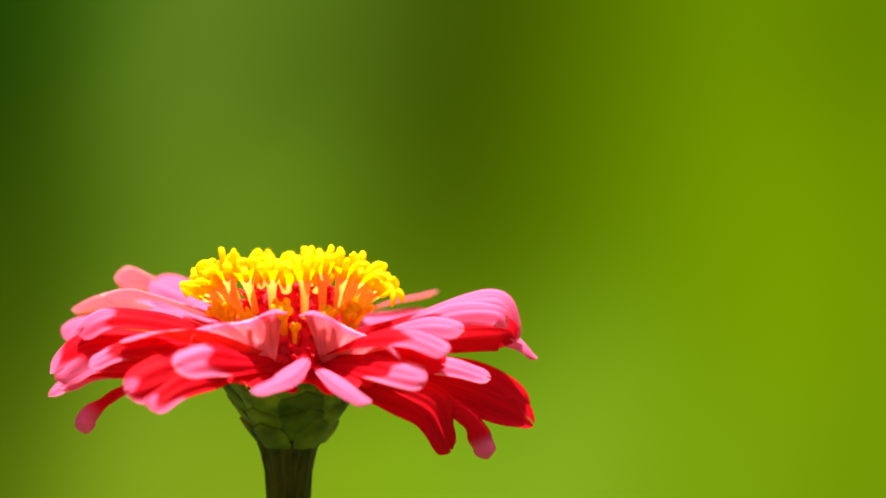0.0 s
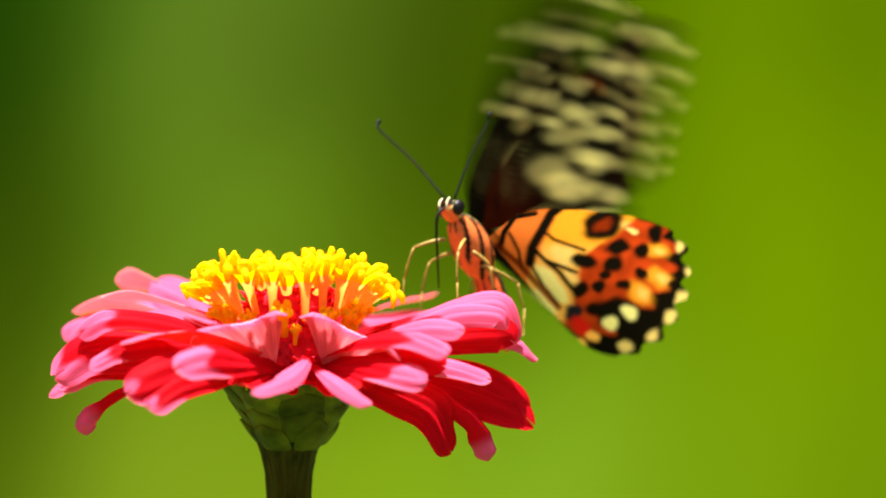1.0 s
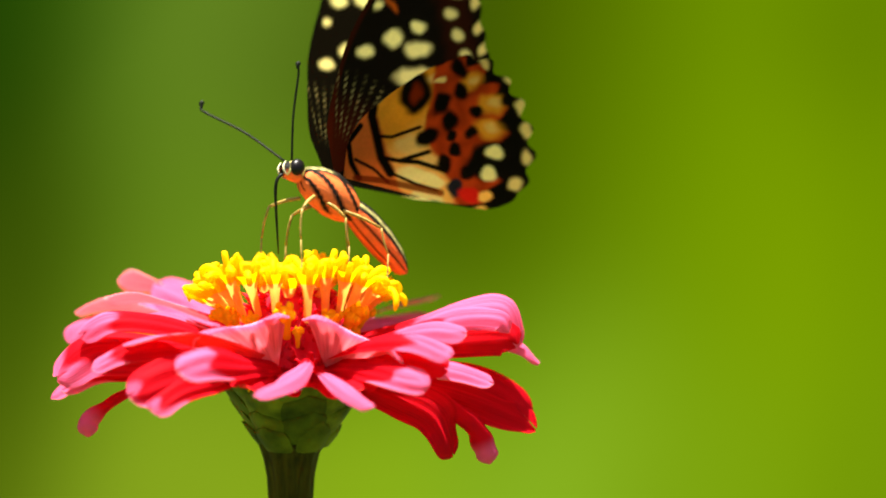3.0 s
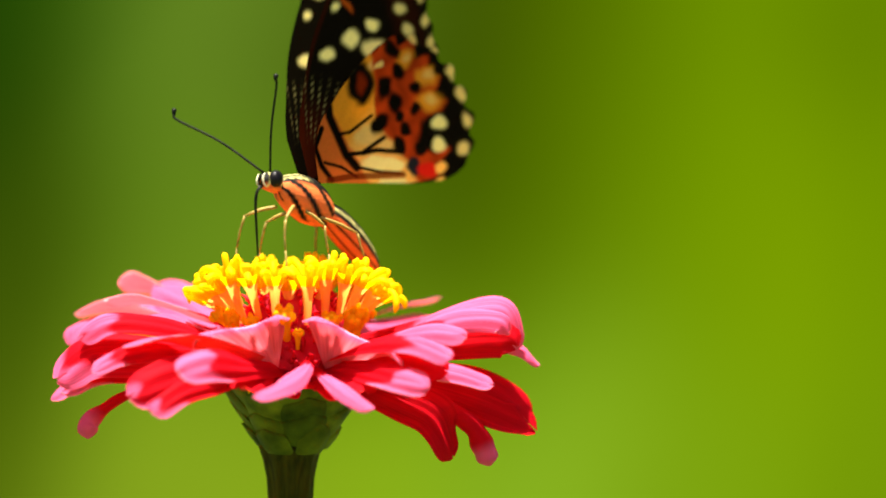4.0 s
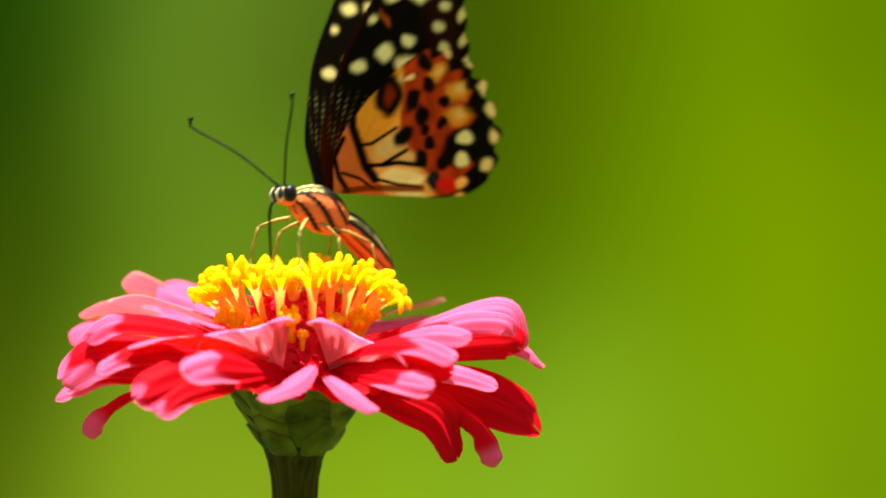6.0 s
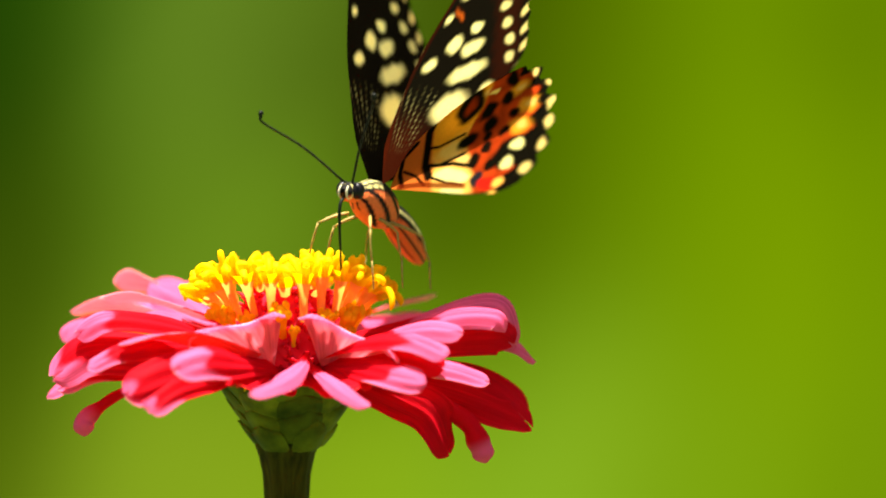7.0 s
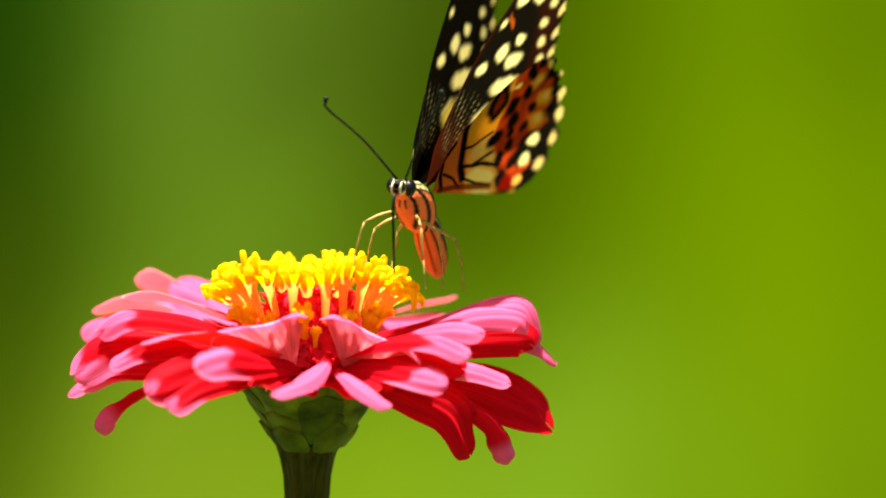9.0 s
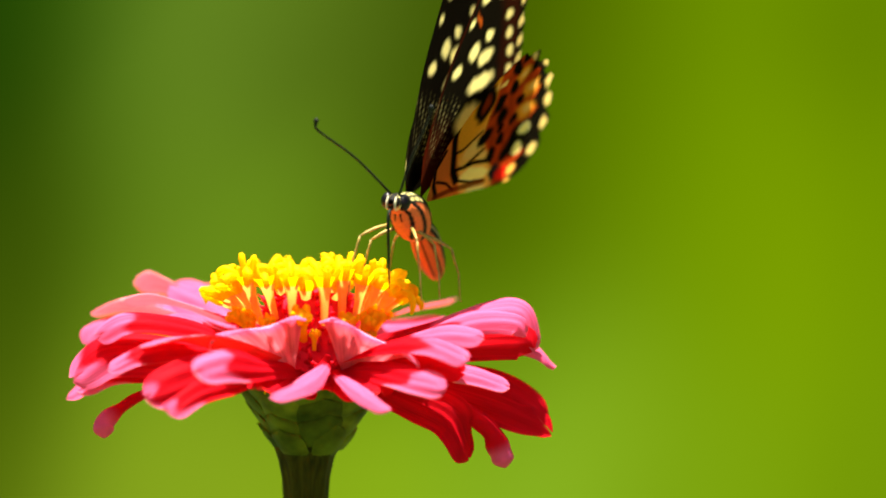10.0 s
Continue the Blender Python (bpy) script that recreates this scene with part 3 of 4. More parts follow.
def buds():
    """Small orange florets that have not stretched yet, in knobbly clusters between the open ones."""
    rnd = random.Random(3)
    for az, r, h, size in ((205, 10.6, 7.2, 1.1), (211, 10.0, 6.9, 1.2), (217, 9.6, 6.7, 0.9), (234, 9.2, 6.6, 1.1), (264, 9.0, 7.6, 1.5), (275, 8.8, 5.4, 0.75),
                           (301, 9.2, 7.2, 1.1), (308, 9.0, 7.0, 1.0), (322, 9.6, 6.6, 1.3), (330, 9.9, 7.2, 1.3), (324, 9.8, 5.2, 0.8),
                           (10, 9.6, 6.4, 1.1), (60, 9.2, 6.4, 1.1), (110, 9.2, 6.4, 1.1), (165, 9.6, 6.2, 1.1)):
        a = radians(az)
        bm = bmesh.new()
        lathe(bm, [(0.4, -2.6), (0.5, -0.8), (0.75, 0.1), (0.9, 0.7), (0.7, 1.2), (0.2, 1.4)], 10)
        for j in range(5):
            b = 2 * math.pi * j / 5 + rnd.uniform(-.3, .3)
            o = Vector((math.cos(b), math.sin(b), 0))
            tube(bm, bend([o * 0.4 + Vector((0, 0, 0.4)), o * 0.9 + Vector((0, 0, 0.9)), o * 0.8 + Vector((0, 0, rnd.uniform(1.3, 1.8)))], 6), [0.3, 0.4, 0.44, 0.42, 0.34, 0.12], 7)
        ob = part("floret_bud", bm, BUD, zinnia, "small orange floret bud, half open")
        ob.matrix_basis = (Matrix.Translation(Vector((r * math.cos(a), r * math.sin(a), HEAD + h)) * MM)
                           @ Matrix.Rotation(a, 4, "Z") @ Matrix.Rotation(radians(30 + rnd.uniform(-18, 18)), 4, "Y") @ Matrix.Scale(0.88 * size, 4))
    for a, h, turn in ((-2.11, -0.9, 0.7), (-1.57, -0.9, -0.7), (-0.56, -0.6, 0.6)):
        bm = bmesh.new()
        for side in (-1, 1):
            tube(bm, bend([(0, 0, -1.5), (0, 0, 0.2), (0.2, side * 0.6, 1.2), (0.5, side * 1.4, 1.0), (0.5, side * 1.7, 0.5)], 9),
                 [0.12, 0.13, 0.15, 0.17, 0.18, 0.18, 0.17, 0.15, 0.08], 6)
        ob = part("style", bm, YELLOW, zinnia, "curled forked yellow style")
        ob.matrix_basis = (Matrix.Translation(Vector((11.0 * math.cos(a), 11.0 * math.sin(a), HEAD + h)) * MM)
                           @ Matrix.Rotation(a + turn, 4, "Z") @ Matrix.Rotation(0.5, 4, "Y"))


buds()


def calyx():
    """Cup of overlapping blunt bracts over the swollen stem end."""
    bm = bmesh.new()
    lathe(bm, [(3.4, HEAD - 11.8), (3.9, HEAD - 11.2), (4.3, HEAD - 9.8), (5.6, HEAD - 7.4), (7.2, HEAD - 5), (8.8, HEAD - 2.6), (6.5, HEAD + 0.5)], 32, 0.03)
    cup = part("calyx", bm, CALYX, zinnia, "dark green cup of overlapping bracts")
    rnd = random.Random(8)
    for row, (count, lowest, highest, widest) in enumerate(((6, -11.4, -7.4, 6.0), (7, -10.0, -4.8, 7.6), (8, -7.6, -2.2, 8.8), (9, -5.2, 0.2, 8.6))):
        for k in range(count):
            a = 2 * math.pi * (k + 0.5 * (row % 2) + 0.13 + rnd.uniform(-.2, .2)) / count
            low, high, wide = lowest + rnd.uniform(-.4, .4), highest + rnd.uniform(-.9, .8), widest * rnd.uniform(0.8, 1.15)
            lean, flare = rnd.uniform(-.12, .12), rnd.uniform(0.3, 0.8)
            rows, cols = 9, 9
            s = np.linspace(0, 1, rows)[:, None] * np.ones((1, cols))
            w = np.linspace(-1, 1, cols)[None, :] * np.ones((rows, 1))
            half = wide / 2 * np.sqrt(np.clip(1 - np.clip((s - 0.42) / 0.58, 0, 1) ** 2.4 * 0.985, 0, 1)) * (0.8 + 0.2 * s)
            z = low + (high - low) * s
            r = np.interp(z, [-11.8, -10.2, -7.4, -5, -2.6, 0], [3.5, 4.1, 5.6, 7.3, 9.0, 9.7]) + 0.15 + flare * s ** 3 - 0.55 * w * w + 0.5 * np.sin(s * math.pi) + 0.24 * (3 - row)
            th = a + half * w / r + lean * s
            pts = np.stack([r * np.cos(th), r * np.sin(th), z + HEAD], -1)
            inner = np.stack([(r - 0.45) * np.cos(th), (r - 0.45) * np.sin(th), z + HEAD - 0.1], -1)
            b = bmesh.new()
            sheet(b, pts, mat=0)
            sheet(b, inner[:, ::-1], mat=1)
            rim = np.concatenate([pts[:, 0], pts[-1, 1:], pts[::-1, -1][1:]])
            rim2 = np.concatenate([inner[:, 0], inner[-1, 1:], inner[::-1, -1][1:]])
            sheet(b, np.stack([rim2, rim]), mat=1)
            part("bract", b, (CALYX, CALYX_RIM), cup)
    return cup


calyx()


def stem():
    bm = bmesh.new()
    hs = [HEAD - d for d in (700, 600, 400, 200, 100, 45, 30, 20, 15, 12.5, 11, 10)]
    rs = [3.4, 3.2, 3.0, 2.9, 2.8, 2.72, 2.75, 2.9, 3.2, 3.7, 4.2, 4.3]
    ring = np.linspace(0, 2 * math.pi, 48, endpoint=False)
    pts = np.array([[(r * (1 + 0.035 * math.cos(9 * a)) * math.cos(a), r * (1 + 0.035 * math.cos(9 * a)) * math.sin(a), h) for a in ring]
                    for r, h in zip(rs, hs)])
    vs = sheet(bm, pts, close=True)
    bm.faces.new(vs[-1]), bm.faces.new(vs[0][::-1])
    bmesh.ops.translate(bm, vec=(-0.5, 0, 0), verts=bm.verts)
    return part("stem", bm, STEM, zinnia, "ribbed dark green stem")


stem()


# ---- the butterfly ----
butterfly = tagged(new("butterfly"), "lime swallowtail butterfly, black, cream and orange, feeding on the zinnia", "butterfly")
BLACK, CREAM, TAN = np.array((0.005, 0.004, 0.002)), np.array((0.90, 0.80, 0.27)), np.array((0.78, 0.30, 0.016))
RUST, FLAME, RED = np.array((0.50, 0.048, 0.006)), np.array((0.84, 0.175, 0.042)), np.array((0.66, 0.014, 0.006))
STEEL = np.array((0.035, 0.036, 0.045))


def paint(ob, colours, layer="pattern"):
    attr = ob.data.color_attributes.new(layer, "FLOAT_COLOR", "POINT")
    flat = np.concatenate([colours.reshape(-1, 3), np.ones((colours.size // 3, 1))], 1)
    attr.data.foreach_set("color", flat.astype(np.float32).ravel())


def over(col, mask, colour):
    return col * (1 - mask[..., None]) + mask[..., None] * colour


def blob(u, v, cu, cv, ru, rv, turn=0.0, soft=0.36):
    c, s = math.cos(radians(turn)), math.sin(radians(turn))
    a, b = (u - cu) * c + (v - cv) * s, -(u - cu) * s + (v - cv) * c
    return 1 - smooth(1 - soft, 1 + soft, np.sqrt((a / ru) ** 2 + (b / rv) ** 2))


FORE_A = (-30, -24, -19.4, -15.5, -13, -10.4, -7, -4.5, -2, 0.5, 3, 6, 9, 12, 15.5, 19.3, 23, 28, 33, 38, 42, 45, 47, 48, 49)
FORE_R = (5.8, 8.5, 10.8, 14, 16.9, 19.5, 23, 26, 30, 34, 37, 39.5, 40.5, 40, 38.8, 37, 35.2, 32.8, 31.4, 30.2, 28.6, 25.5, 21, 14, 6)
HIND_A = (-26, -20, -12, -4, 3, 8, 12, 17, 22, 30, 37, 44, 50, 57, 62, 65, 67, 68.6, 69.6, 70.2, 70.6, 70.9)
HIND_R = (4, 6.4, 8.8, 11.2, 15.0, 18.6, 21.8, 25.6, 27.4, 28.4, 29.2, 29.4, 29.6, 28.8, 27.4, 26.0, 24.6, 23.2, 22.0, 20.6, 19.0, 17.0)


def spots(col, back, out, items, colour, soft=0.42):
    """Soft-edged oval marks: place (back, out), half lengths, slant."""
    for x, y, a, b, turn in items:
        col = over(col, blob(back, out, x, y, a, b, turn, soft), colour)
    return col


def uneven(back, out, size):
    """Shifts the places a little, so that no mark keeps a clean oval."""
    return (back + size * (np.sin(out * 1.9 + 1.3 * np.sin(back * 1.1)) + 0.6 * np.sin(back * 3.1 + out * 2.3)),
            out + size * (np.sin(back * 2.1 + 1.1 * np.sin(out * 1.3)) + 0.6 * np.sin(out * 3.3 - back * 2.0)))


def streak(back, out, path, width):
    """Mask of a dark vein along a path of (back, out) places."""
    mask = np.zeros(back.shape)
    for (x0, y0), (x1, y1) in zip(path, path[1:]):
        dx, dy = x1 - x0, y1 - y0
        t = np.clip(((back - x0) * dx + (out - y0) * dy) / (dx * dx + dy * dy), 0, 1)
        mask = np.maximum(mask, smooth(width * 1.35, width * 0.65, np.hypot(back - x0 - t * dx, out - y0 - t * dy)))
    return mask


def fore_pattern(a, r, rho, upper):
    """Black forewing with cream spots, finely dotted towards the base."""
    back, out = r * np.sin(np.radians(a)), r * np.cos(np.radians(a))
    col = np.ones((*a.shape, 3)) * BLACK
    edge = np.interp(a, FORE_A, FORE_R)
    if not upper:
        col = over(col, smooth(-3.0, -1.0, -(edge - r) * np.clip((a + 36) / 30, 0.3, 1)) * smooth(10, -2, a) * 0.25, RUST * 0.15)
        col = over(col, smooth(13, 5, r) * 0.3, RUST * 0.22)
        col = over(col, smooth(0.72, 0.80, rho) * smooth(0.97, 0.90, rho) * smooth(4, 16, a) * 0.2, RUST * 0.15)
    # rows of dots near the base, along the veins
    lane = np.cos((a + 10) / 6.2 * 2 * math.pi) * 0.5 + 0.5
    bead = np.cos((r + 0.3 * np.sin(a) + 0.37 * np.round((a + 10) / 6.2) ** 2) / 0.95 * 2 * math.pi) * 0.5 + 0.5
    col = over(col, smooth(0.5, 0.85, lane) * smooth(0.45, 0.8, bead) * smooth(4.5, 6.5, r) * smooth(15.0, 13.0, r) * smooth(-19, -14, a) * smooth(26, 18, a) * (0.20 + 0.16 * np.sin(r * 1.3 + a * 0.21)), CREAM * 0.55)
    back, out = uneven(back, out, 0.10)
    cream = ((-0.6, 17.5, 1.75, 1.05, 26), (3.0, 21.0, 2.0, 1.45, 34), (6.2, 23.9, 1.5, 1.1, 14), (7.1, 21.0, 2.7, 1.4, 26),
             (8.2, 17.5, 4.6, 1.55, 24), (7.6, 12.2, 4.4, 2.6, 24), (14.4, 15.2, 2.2, 1.7, 12), (-0.6, 24.3, 1.1, 0.7, 48), (1.3, 28.6, 1.9, 1.1, 28),
             (5.6, 30.3, 2.1, 1.3, 16), (4.6, 36.2, 1.9, 1.0, 10))
    col = spots(col, back, out, [(x, y, p * 0.76, q * 0.76, k) for x, y, p, q, k in cream], CREAM)
    outer = ((10.4, 30.6, 1.3, 0.85, 16), (10.5, 27.6, 1.3, 0.95, 12), (12.4, 25.3, 1.25, 1.0, 0), (14.6, 23.0, 1.2, 1.0, -14),
             (9.8, 33.6, 1.1, 0.8, 20), (7.9, 36.2, 1.0, 0.7, 25), (16.2, 20.6, 1.2, 1.0, -22))
    col = spots(col, back, out, [(x, y, p * 0.78, q * 0.78, k) for x, y, p, q, k in outer], CREAM * 0.7 + TAN * 0.08)
    if not upper:
        col = spots(col, back, out, ((1.2, 25.2, 1.5, 0.35, -28),), RUST * 0.6 + TAN * 0.15)
    fringe = np.cos((a - 24.0) / 5.0 * 2 * math.pi) * 0.5 + 0.5
    return over(col, smooth(0.4, 0.8, fringe) * smooth(0.945, 0.965, rho) * smooth(9, 13, a) * smooth(44, 40, a), CREAM * 0.6 + TAN * 0.25)


def hind_pattern(a, r, rho, upper):
    """Underside: orange base, tan and cream cells, rust field with black marks, black scalloped border; upper side black with a cream band."""
    back, out = r * np.sin(np.radians(a)), r * np.cos(np.radians(a))
    if upper:
        col = np.ones((*a.shape, 3)) * BLACK
        col = over(col, blob(back, out, 8, 10.5, 8.5, 3.6, 30), CREAM)
        cell = np.cos((a - 4) / 13.0 * 2 * math.pi) * 0.5 + 0.5
        return over(col, smooth(0.45, 0.8, cell) * blob(rho, rho * 0, 0.80, 0, 0.06, 1), CREAM)
    plain_back, plain_out = back, out
    base = FLAME * 0.34 + RUST * 0.34 + TAN * 0.22
    col = np.ones((*a.shape, 3)) * base
    back, out = uneven(back, out, 0.13)
    a, r = np.degrees(np.arctan2(back, out)), np.hypot(back, out)
    # tan cells outside the black bar, paler towards the inner margin
    cells = smooth(-0.3, 0.5, back * 0.62 + out * 0.785 - 7.4)
    tone = smooth(20, 34, a)[..., None]
    col = col * (1 - cells[..., None]) + cells[..., None] * ((1 - tone) * TAN + tone * (CREAM * 0.22 + TAN * 0.84))
    col = spots(col, back, out, ((5.2, 19.4, 2.0, 0.8, 50), (6.2, 9.1, 2.2, 1.3, 35), (9.6, 8.8, 1.3, 0.9, 20)), CREAM * 0.46 + TAN * 0.5, 0.4)
    col = spots(col, back, out, ((9.5, 6.1, 3.3, 1.05, 18), (12.2, 6.9, 1.4, 0.7, 16)), CREAM, 0.3)
    # rust field
    field = np.interp(a, [8, 20, 30, 40, 50, 62, 70], [21.0, 16.4, 13.4, 13.7, 14.4, 16.2, 17.0])
    col = over(col, smooth(-0.5, 0.5, r - field), RUST * (0.80 + 0.18 * np.sin(back * 1.7 + 1.5 * np.sin(out * 1.1)))[..., None])
    # scalloped black border
    start = np.interp(a, [4, 14, 24, 34, 45, 58, 70], [1.02, 0.98, 0.94, 0.90, 0.85, 0.82, 0.88]) + 0.020 * np.cos((a - 37.0) / 7.3 * 2 * math.pi)
    col = over(col, smooth(-0.015, 0.015, rho - start), BLACK)
    col = over(col, blob(back, out, 17.4, 13.5, 2.6, 3.5, -40, 0.2), BLACK)
    tans = ((9.5, 21.3, 1.6, 1.1, 60), (13.7, 20.3, 2.0, 1.3, 30), (15.2, 17.2, 2.1, 1.3, 20))
    col = spots(col, back, out, tans, TAN * 0.95)
    col = spots(col, back, out, [(x + 0.3, y + 0.3, p * 0.5, q * 0.45, k) for x, y, p, q, k in tans], CREAM * 0.30 + TAN * 0.65, 0.5)
    # veins and bars of the base
    for path, width in ((((-1.3, 10.4), (-0.8, 9.2), (1.2, 7.4), (3.4, 5.3), (5.6, 4.3)), 0.80), (((5.6, 4.3), (9.7, 5.0), (13.0, 6.0)), 0.24),
                        (((-1.6, 7.2), (-2.0, 4.4), (-0.2, 2.4), (2.0, 1.2)), 0.48), (((1.2, 7.4), (3.2, 8.4), (6.2, 11.9)), 0.27),
                        (((3.6, 5.4), (6.0, 6.4), (9.1, 9.8)), 0.34), (((6.2, 6.5), (8.4, 7.7), (12.6, 8.9)), 0.36), (((0.2, 3.0), (3.2, 3.4), (6.0, 3.0)), 0.26)):
        col = over(col, streak(plain_back, plain_out, path, width * 0.88), BLACK)
    marks = ((6.8, 21.7, 1.6, 0.9, -20), (8.8, 19.1, 1.05, 1.1, 0), (7.2, 16.4, 1.1, 1.6, -10), (9.5, 15.0, 1.15, 1.35, 30), (10.8, 13.4, 0.75, 0.75, 0),
             (7.8, 11.3, 1.15, 1.6, -25), (12.2, 12.1, 0.95, 0.85, 0), (11.9, 9.6, 1.1, 1.2, -30), (15.6, 10.6, 0.85, 1.35, -40), (12.2, 18.2, 0.7, 1.0, -45),
             (13.0, 15.4, 0.75, 0.95, -30), (11.4, 23.4, 0.8, 0.7, 30), (15.4, 22.0, 0.9, 0.6, 30))
    col = spots(col, back, out, [(x, y, p * 1.1, q * 1.1, k) for x, y, p, q, k in marks], BLACK, 0.28)
    col = spots(col, back, out, ((15.0, 7.7, 1.2, 1.2, 0),), STEEL * 0.4, 0.25)
    col = spots(col, back, out, ((3.1, 15.4, 2.4, 2.85, 15),), BLACK, 0.2)
    col = spots(col, back, out, ((3.2, 15.3, 0.9, 1.3, 15),), RUST * 0.40, 0.5)
    col = spots(col, back, out, ((17.6, 14.9, 1.25, 0.95, 38), (18.3, 12.0, 1.2, 1.0, 20)), CREAM * 0.95, 0.26)
    col = spots(col, back, out, ((17.4, 8.0, 1.7, 1.1, 20),), RED, 0.25)
    col = spots(col, back, out, ((19.4, 9.1, 0.95, 0.7, 30), (20.0, 7.1, 0.8, 0.6, 30)), TAN + CREAM * 0.25, 0.25)
    fringe = ((9.4, 24.6, 1.5, 0.5, -22), (5.4, 18.9, 0.9, 0.4, 50), (14.1, 24.7, 1.3, 0.75, -30), (17.6, 22.3, 1.05, 0.85, -38), (20.1, 19.9, 1.05, 0.85, -45), (22.1, 16.9, 1.0, 0.85, -55),
              (22.5, 13.0, 1.0, 1.05, -60))
    col = spots(col, back, out, fringe, CREAM * 0.58 + TAN * 0.34, 0.28)
    col = over(col, streak(plain_back, plain_out, ((1.5, 0.9), (5.0, 2.7), (9.0, 4.2), (13.6, 6.0)), 0.42) * 0.85, RUST * 0.25)
    # silvery strip along the inner margin
    return over(col, streak(plain_back, plain_out, ((10.2, 3.7), (12.4, 4.5), (14.0, 5.1)), 0.40), CREAM * 0.9)


def wing(name, label, angles, radii, pattern, mirror, lift, sag, scallop):
    """A thin membrane spread as a fan from its hinge. Its plane is local xy, +x to the head, +y (or -y) away from the body."""
    nr, na = 110, 230
    fine = np.linspace(angles[0], angles[-1], na)
    # smooth outline through the shape's corner radii
    lim = np.interp(fine, angles, radii)
    for _ in range(3):
        lim[1:-1] = 0.25 * lim[:-2] + 0.5 * lim[1:-1] + 0.25 * lim[2:]
    lim = lim * (1 - scallop[0] * (0.5 + 0.5 * np.cos((fine - scallop[1]) / scallop[2] * 2 * math.pi)) * smooth(scallop[3], scallop[3] + 6, fine) * smooth(scallop[4], scallop[4] - 6, fine))
    rho, a = np.meshgrid(np.linspace(0.012, 1, nr), fine, indexing="ij")
    r = rho * lim[None, :]
    x, y = -r * np.sin(np.radians(a)), r * np.cos(np.radians(a))
    camber = lift - sag * r - 0.0008 * r * r + 0.006 * np.cos(a / 9.2 * 2 * math.pi) * smooth(0.1, 0.6, rho)
    pts = np.stack([x, -y if mirror else y, camber], -1)
    tint = pattern(a, r, rho, mirror)
    bm = bmesh.new()
    sheet(bm, pts)
    ob = part(name, bm, WING, butterfly, label)
    paint(ob, tint)
    return ob


LABEL_F, LABEL_H = "black forewing with cream spots", "orange and cream hindwing with black border and a red eyespot"
fore_near = wing("forewing", LABEL_F, FORE_A, FORE_R, fore_pattern, False, 0.25, 0.0, (0.02, 23.5, 5.2, 4, 42))
fore_far = wing("forewing", LABEL_F, FORE_A, FORE_R, fore_pattern, True, 0.25, 0.0, (0.02, 23.5, 5.2, 4, 42))
hind_near = wing("hindwing", LABEL_H, HIND_A, HIND_R, hind_pattern, False, -0.25, 0.045, (0.045, 33.7, 7.45, 14, 66))
hind_far = wing("hindwing", LABEL_H, HIND_A, HIND_R, hind_pattern, True, -0.25, 0.045, (0.045, 33.7, 7.45, 14, 66))


def trunk(name, stations, tint, label, sides=40, steps=40):
    """A body piece along x from stations (x, half width, half height, z of its middle), coloured by tint(x, angle from below)."""
    st = np.array(stations, float)
    xs = st[0, 0] + (st[-1, 0] - st[0, 0]) * (1 - np.cos(np.linspace(0, math.pi, steps))) / 2
    order = np.argsort(st[:, 0])
    val = [np.interp(xs, st[order, 0], st[order, k]) for k in (1, 2, 3)]
    for v in val:
        for _ in range(2):
            v[1:-1] = 0.25 * v[:-2] + 0.5 * v[1:-1] + 0.25 * v[2:]
    an = np.linspace(0, 2 * math.pi, sides, endpoint=False)
    pts = np.array([[(x, w * math.sin(t), z - h * math.cos(t)) for t in an] for x, w, h, z in zip(xs, *val)])
    bm = bmesh.new()
    vs = sheet(bm, pts[:, ::-1], close=True)
    bmesh.ops.recalc_face_normals(bm, faces=bm.faces)
    ob = part(name, bm, BODY, butterfly, label)
    gx, ga = np.meshgrid(xs, np.degrees(np.abs((an[::-1] + math.pi) % (2 * math.pi) - math.pi)), indexing="ij")
    paint(ob, tint(gx, ga))
    return ob


def thorax_tint(x, a):
    col = np.ones((*x.shape, 3)) * FLAME * np.array((0.95, 0.98, 0.95))
    phase = ((a - 12 * x + 14) / 54) % 1.0
    col = over(col, smooth(0.22, 0.14, np.abs(phase - 0.5)) * smooth(8, 18, a), BLACK)
    col = over(col, smooth(112, 122, a), BLACK)
    collar = smooth(8, 4, np.abs(a - 138)) + smooth(9, 4, np.abs(a - 166))
    return over(col, np.clip(collar * (0.55 + 0.45 * np.sin(x * 5.5 + a * 0.22)), 0, 1) * smooth(0.5, 2.4, x), CREAM * 0.75)


def abdomen_tint(x, a):
    col = np.ones((*x.shape, 3)) * FLAME * np.array((0.95, 0.80, 0.70))
    col = over(col, smooth(6, 3, np.abs(a - 16)) * smooth(-13, -11, x) * 0.8, BLACK)
    col = over(col, smooth(8, 4, np.abs(a - 54)), BLACK)
    col = over(col, smooth(80, 88, a + 3 * np.sin(x * 2.6)), BLACK)
    col = over(col, smooth(101, 106, a + 3 * np.sin(x * 2.6)) * smooth(122, 116, a - 3 * np.sin(x * 2.6 + 1)) * smooth(-14, -12, x) * (0.8 + 0.2 * np.sin(x * 4.1)), CREAM * 0.42)
    return over(col, smooth(138, 146, a), BLACK)


def head_tint(x, a):
    col = np.ones((*x.shape, 3)) * FLAME
    col = over(col, smooth(58, 70, a), BLACK)
    col = over(col, smooth(0.17, 0.10, np.abs(x - 7.45)) * smooth(20, 40, a) * smooth(160, 145, a), CREAM)
    col = over(col, smooth(0.35, 0.2, np.abs(x - 5.45)) * smooth(60, 75, a) * smooth(135, 120, a), CREAM)
    return over(col, smooth(0.34, 0.22, np.abs(x - 8.1)), BLACK)


